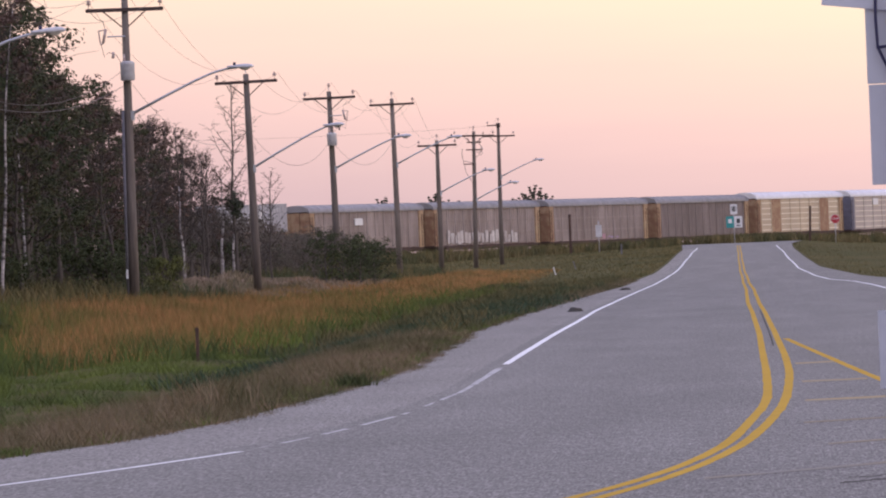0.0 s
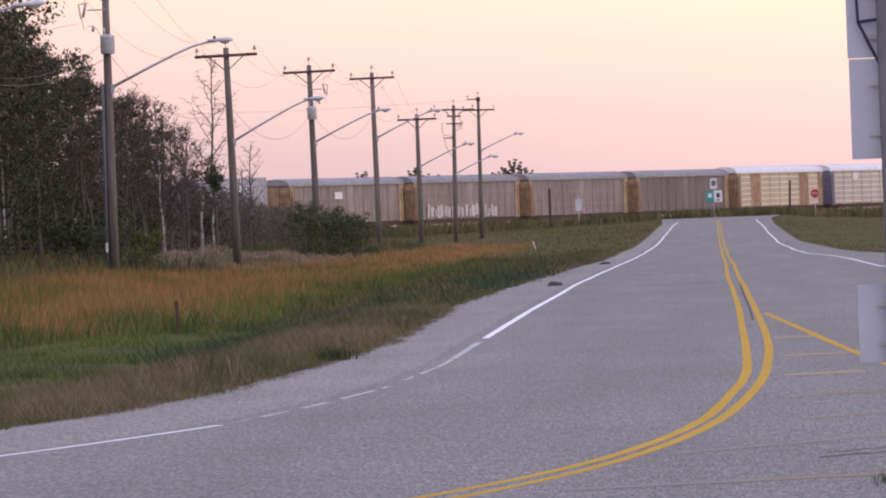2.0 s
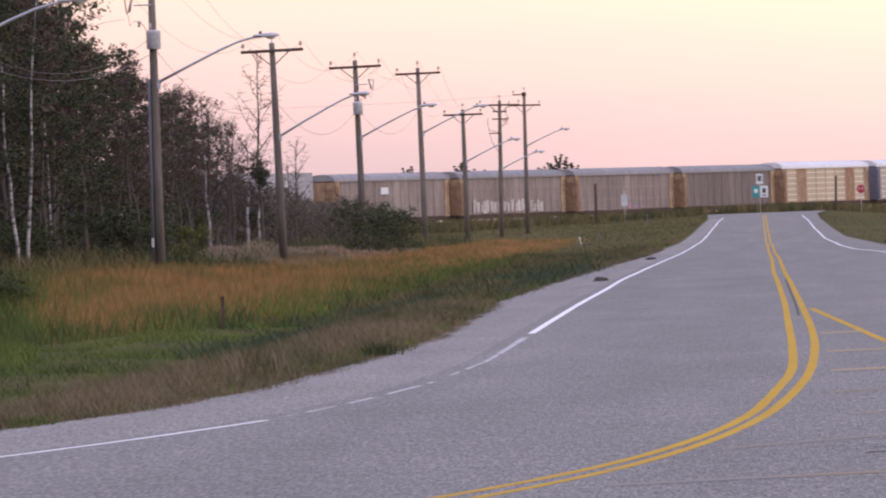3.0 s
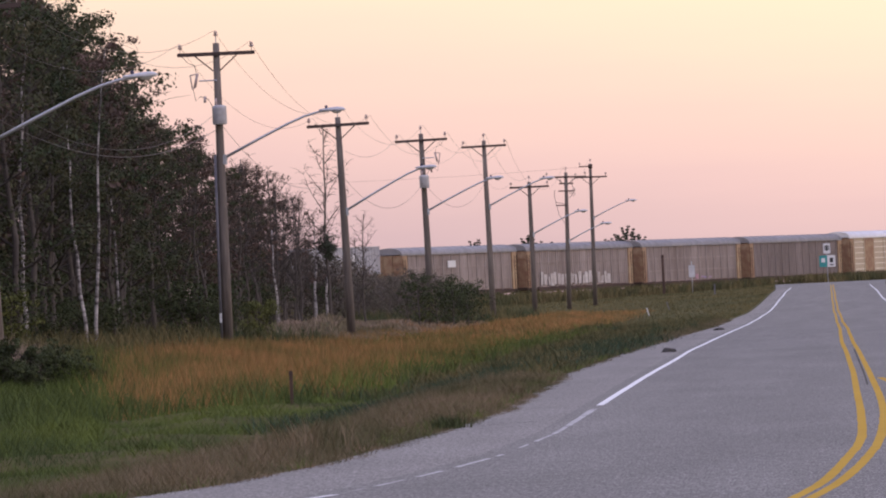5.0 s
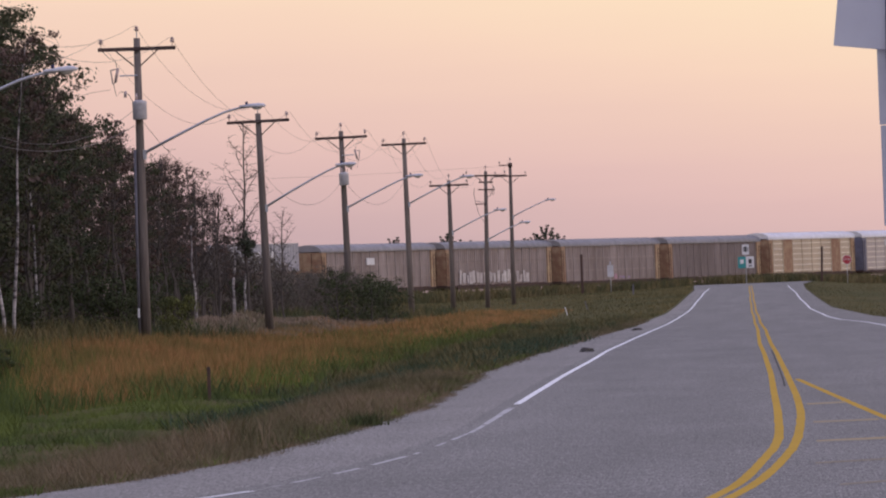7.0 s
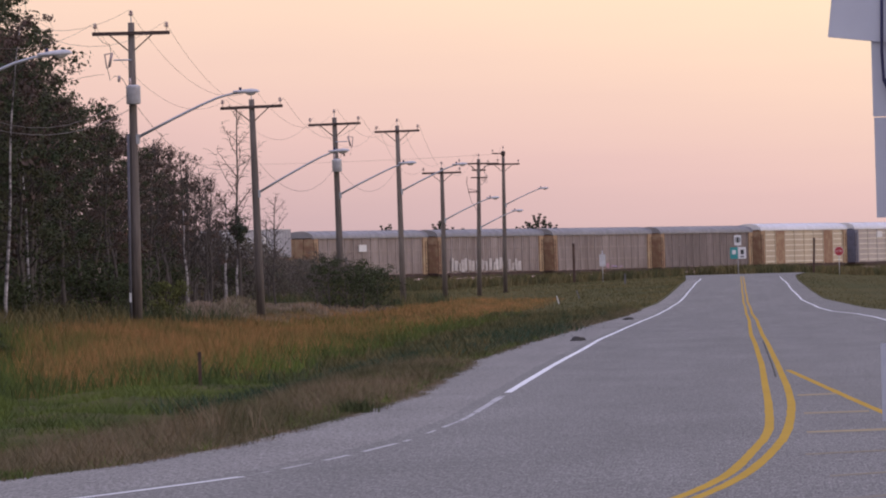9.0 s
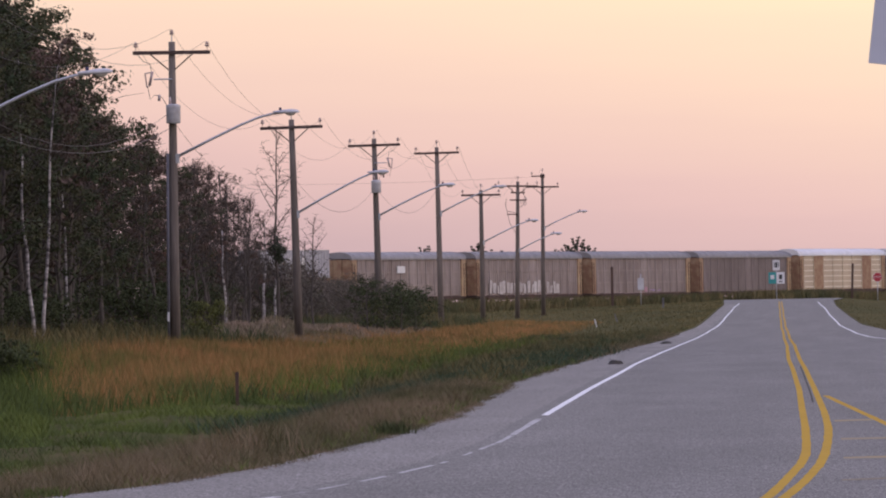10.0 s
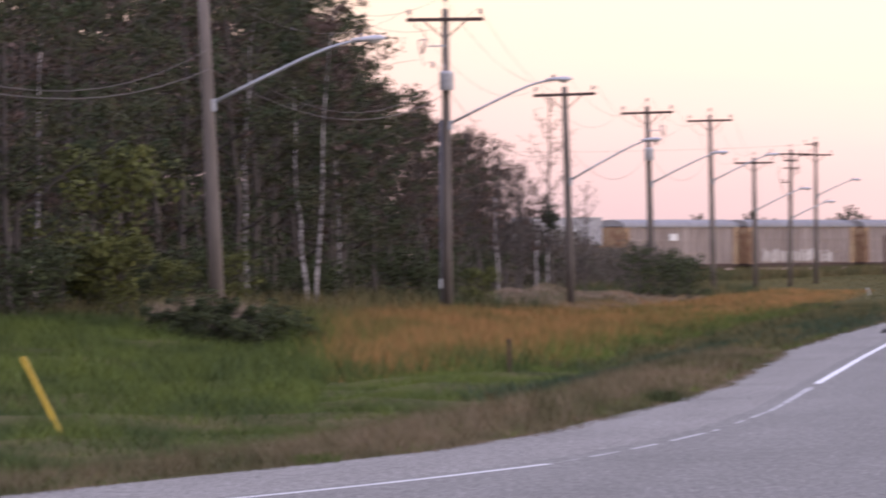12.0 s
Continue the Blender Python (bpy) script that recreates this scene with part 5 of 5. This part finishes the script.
lime = tree("shrub", 46, 2.8, 1.0, 0.04, 0.1, 14, M_bark, M_leaf_lime, 26, 0.36, 0.065, "yellow-green young shrub at the wood's edge", "bush", "bushes along the wood", up=0.9)
hedge = tree("roadside_bush", 51, 1.2, 1.2, 0.03, 0.02, 18, M_bark, M_leaf_bush, 34, 0.22, 0.06, "dense dark weedy bush in the ditch", "bush", "bushes along the wood", up=0.4)
far_tree = tree("far_tree", 61, 6.5, 2.6, 0.14, 0.12, 20, M_bark, M_leaf, 30, 0.5, 0.2, "dark round-topped tree beyond the railway", "tree", "trees beyond the railway")


def conifer(seed, height):
    """A far pine: whorls of upswept boughs with needle tufts."""
    rnd, rg = random.Random(seed), np.random.default_rng(seed)
    e = thing("pine_tree", pose(0, 0, -500), "dark pine with upswept bough tips beyond the railway", "tree", "trees beyond the railway")
    bm = bmesh.new()
    tube(bm, [(0, 0, -0.3), (0, 0, height * 0.6), (0, 0, height)], [0.22, 0.12, 0.03], 8)
    part("trunk", bm, M_bark, e)
    bm = bmesh.new()
    tips = [(0, 0, height)]
    for k in range(34):
        t = 0.25 + 0.73 * k / 34
        a = k * 2.4
        reach = (1 - t) * height * 0.46 + 0.5
        z = t * height
        mid = (math.cos(a) * reach * 0.6, math.sin(a) * reach * 0.6, z + 0.05)
        tip = (math.cos(a) * reach, math.sin(a) * reach, z + 0.75)
        tube(bm, [(0, 0, z), mid, tip], [0.05, 0.035, 0.015], 5, cap=False)
        tips += [mid, tip, tuple((p + q) / 2 for p, q in zip(mid, tip))]
    part("branchwork", bm, M_bark, e)
    V, F = leaf_cloud([Vector(t) for t in tips], 44, 0.19, 0.11, rg)
    crown = new("crown", mesh_from("crown", V, F, M_needle))
    crown.parent = e
    return e


pine = conifer(71, 9.0)
PLACED = set()


def plant(proto, x, y, s=1.0, turn=0.0, sink=0.0, lean=0.0):
    """Puts the prototype itself first, then copies of it."""
    m = pose(x, y, float(land_z(x, y)) - sink, 0, lean, turn)
    if proto.name not in PLACED:
        PLACED.add(proto.name)
        ob = proto
        ob.matrix_basis = m
    else:
        ob = copy_thing(proto, m)
    ob.scale = (s, s, s)
    return ob


# how high the wood stands above the eye, as a slope, by the bearing from the roadside
WOOD_TOP = ([-0.158, -0.135, -0.120, -0.1138, -0.1112, -0.1075, -0.104, -0.0995, -0.0955, -0.092, -0.090, -0.087, -0.083, -0.081, -0.077, -0.072],
            [0.057, 0.054, 0.051, 0.0456, 0.038, 0.033, 0.029, 0.0285, 0.029, 0.0256, 0.0233, 0.020, 0.0166, 0.0124, 0.009, 0.006])
LEAFY_H = (13.5, 12.5, 14.5, 11.5, 12.0)
rt = random.Random(5)


def wood_tree(proto, tall, x, y, low, high, rnd, lean=0.0):
    """A tree of the wood, as tall as the wood's skyline lets it be."""
    top = 1.6 + y * float(np.interp(x / y, *WOOD_TOP)) - float(land_z(x, y)) - 0.3
    return plant(proto, x, y, min(1.3, max(0.22, top / tall * rnd.uniform(low, high))), 0.0 if lean else rnd.uniform(0, 360), 0.0, lean)


# the wood: tall trees, then lower toward the railway
yy_ = 128.0
while yy_ < 232:
    for row in range(4):
        kk = rt.choice((1, 3, 4, 1, 3, 3))
        x, y_ = -25.2 - row * 3.4 - rt.uniform(-0.5, 1.8), yy_ + rt.uniform(-2.5, 2.5)
        if row == 0:
            wood_tree(leafy[kk], LEAFY_H[kk], x, y_, 0.72, 0.98, rt)
        else:
            wood_tree(inner[row % 2], (12.5, 13.5)[row % 2], x, y_, 0.86, 1.0, rt)
    yy_ += 4.9
for k_ in range(14):
    for x_ in (-31.0, -37.5):
        plant(bush[1], x_ - rt.uniform(0, 2), 130 + k_ * 8 + rt.uniform(-2, 2), rt.uniform(1.6, 2.2), rt.uniform(0, 360))
rm = random.Random(9)
yy_ = 232.0
while yy_ < 334:
    for row, x_ in enumerate((-26.2, -28.6, -32.0)):
        kk = rm.choice((1, 3, 4, 4) if yy_ < 265 else (3, 4, 4, 4))
        x, y_ = x_ - rm.uniform(0, 1.4), yy_ + rm.uniform(-2, 2)
        if row < 2:
            wood_tree(leafy[kk], LEAFY_H[kk], x, y_, 0.74, 1.0, rm)
        else:
            wood_tree(inner[kk % 2], (12.5, 13.5)[kk % 2], x, y_, 0.85, 1.0, rm)
    plant(bush[1], -29.0 - rm.uniform(0, 3), yy_ + rm.uniform(-2, 2), rm.uniform(1.0, 1.4) * (1.0 if yy_ < 285 else 0.7), rm.uniform(0, 360))
    yy_ += 5.0 if yy_ < 285 else 6.5
# pale stems at the wood's front
for x, y, k, lean_ in ((-24.4, 214, 0, -3.0), (-23.38, 208, 2, 4.2), (-25.9, 205, 2, -1.5), (-25.5, 207, 0, 1.5), (-27.2, 176, 2, 3.0), (-25.9, 238, 2, 0.0)):
    wood_tree(leafy[k], LEAFY_H[k], x, y, 0.84, 0.98, rt, lean_)
for x, y, k in ((-26.0, 272, 4), (-25.8, 265, 1), (-27.2, 283, 4), (-26.6, 246, 1), (-26.2, 240, 3), (-27.0, 252, 3), (-26.8, 302, 4), (-26.0, 226, 3), (-26.2, 218, 1)):
    wood_tree(leafy[k], LEAFY_H[k], x, y, 0.82, 1.0, rm)
# leafless trees
for x, y, k, s in ((-24.8, 320, 0, 1.0), (-23.4, 324, 1, 0.72), (-26.3, 306, 1, 0.95), (-26.8, 300, 1, 1.0), (-26.9, 312, 0, 0.72), (-25.8, 352, 1, 0.6),
                   (-26.4, 292, 1, 1.0), (-25.6, 300, 2, 0.9), (-25.5, 320, 2, 1.0), (-25.15, 322, 2, 0.9), (-27.4, 325, 0, 0.7)):
    plant(bare[k], x, y, s, rt.uniform(0, 360))
for x, y, k, s in ((-25.9, 304, 1, 0.85), (-25.3, 308, 1, 0.8), (-25.6, 312, 0, 0.62), (-25.0, 304, 1, 0.7), (-26.6, 316, 1, 0.8)):
    plant(bare[k], x, y, s, rt.uniform(0, 360))
# a dense dark tangle of leaves in the tallest leafless tree
V_, F_ = leaf_cloud([Vector((0.05, 0, 3.55)), Vector((-0.25, 0, 3.8)), Vector((0.3, 0.1, 3.9)), Vector((0.1, 0, 4.2)), Vector((-0.15, 0, 3.3))], 170, 0.3, 0.07, np.random.default_rng(77))
tangle = new("leaf_tangle", mesh_from("leaf_tangle", V_, F_, M_needle))
tangle.parent = bare[0]
for k_ in range(7):
    y_ = 330 + 3.2 * k_
    plant(brush, -(0.0868 - 0.0016 * ((k_ * 3) % 7)) * y_, y_, rt.uniform(0.75, 0.98), rt.uniform(0, 360))
# thick brush and a dark bush between the wood and the railway
for k_ in range(12):
    y_ = 346 + 5.0 * k_
    x_ = -(0.0757 - 0.0125 * ((k_ * 7) % 12) / 11) * y_
    plant(brush, x_, y_, rt.uniform(0.48, 0.76), rt.uniform(0, 360))
for x_, y_, s_ in ((-23.4, 378, 0.78), (-22.9, 382, 0.72), (-23.5, 390, 0.8)):
    plant(bush[0], x_, y_, s_, rt.uniform(0, 360))
for x_, y_, s_ in ((-20.9, 316, 0.55), (-20.2, 314, 0.7), (-19.6, 317, 0.62), (-18.9, 318, 0.6), (-18.3, 320, 0.45), (-20.6, 320, 0.7)):
    plant(sapling, x_, y_, s_, rt.uniform(0, 360))
for x_, y_, s_ in ((-21.1, 230, 0.46), (-20.5, 233, 0.5), (-21.9, 229, 0.4)):
    plant(sapling if s_ < 0.48 else lime, x_, y_, s_, rt.uniform(0, 360))
# undergrowth and bushes
yy_ = 132.0
while yy_ < 240:
    plant(bush[2], -24.2 - rt.uniform(0, 2.2), yy_, rt.uniform(0.5, 0.95), rt.uniform(0, 360))
    if yy_ > 225 or rt.random() < 0.3:
        plant(bush[rt.choice((0, 1))], -27.5 - rt.uniform(0, 2), yy_ + 2, rt.uniform(0.7, 0.95), rt.uniform(0, 360))
    yy_ += 6.4
for x, y, k, s in ((-27.0, 356, 1, 1.0), (-26.4, 366, 1, 1.0), (-27.6, 376, 1, 1.1), (-25.6, 398, 1, 0.8), (-24.3, 430, 0, 0.8),
                   (-27.5, 285, 0, 0.8), (-27.8, 296, 1, 0.7), (-27.2, 310, 0, 0.8), (-27.6, 322, 1, 0.75), (-27.0, 334, 0, 0.85), (-27.4, 345, 1, 0.85), (-19.9, 326, 0, 0.62), (-19.2, 333, 2, 1.0), (-21.0, 330, 3, 0.8), (-22.8, 236, 2, 1.0), (-23.0, 244, 0, 0.7), (-29.0, 400, 1, 1.1), (-30, 425, 1, 1.0)):
    plant(bush[3 if k == 1 and y > 300 else k], x + rt.uniform(-0.6, 0.6), y, s * rt.uniform(0.66, 1.0), rt.uniform(0, 360))
for x, y, s in ((-24.6, 170, 1.4), (-24.0, 169, 0.7), (-23.0, 256, 0.45), (-24.0, 192, 0.6), (-20.4, 321, 0.5), (-24.3, 181, 0.5)):
    plant(lime, x, y, s, rm.uniform(0, 360))
# weedy bushes in the ditch
for x, y, s in ((-19.2, 141, 0.8), (-18.5, 141, 1.0), (-17.8, 140, 1.1), (-17.2, 140.5, 1.0), (-16.6, 139.5, 1.05), (-16.0, 139, 0.85), (-17.5, 138, 0.8), (-18.2, 138, 0.7), (-16.9, 137.5, 0.75)):
    plant(hedge, x * 1.06, y + 8.5, s * 0.5, rt.uniform(0, 360))
# beyond the railway
for x, y, s in ((-49, 880, 0.92), (-42.4, 884, 0.95), (-37, 890, 0.8), (-29.2, 880, 1.0), (-30.6, 886, 0.9), (-27.7, 884, 0.88), (-47.6, 884, 0.85), (-50.3, 886, 0.83), (-40.8, 886, 0.86), (-39.3, 882, 0.84), (-35.2, 884, 0.82), (-32.2, 884, 0.84)):
    plant(pine, x, y, s, rt.uniform(0, 360), 0.3)
for x, y, s in ((-15, 905, 0.72), (-12.5, 900, 0.62), (-11, 908, 0.5), (-7.5, 900, 0.68), (-5.2, 904, 0.72), (-2.8, 900, 0.8), (-0.2, 902, 0.66), (1.2, 906, 0.5), (4, 900, 0.48), (6.5, 902, 0.52), (9, 905, 0.55), (12, 902, 0.6), (16, 905, 0.6)):
    plant(far_tree, x, y, s, rt.uniform(0, 360))
for x, h in ((-0.3, 6.0), (6.6, 5.6)):
    e = thing("far_pole", pose(x, 860, float(land_z(x, 860))), "plain wooden pole standing beyond the railway", "utility pole")
    bm = bmesh.new()
    tube(bm, [(0, 0, -0.3), (0, 0, h)], [0.16, 0.11], 8)
    part("pole", bm, M_pole, e)
    bm = bmesh.new()
    tube(bm, [(0, -0.05, h), (0, -0.05, h + 0.2)], 0.05, 6)
    part("insulator", bm, M_porcelain, e)
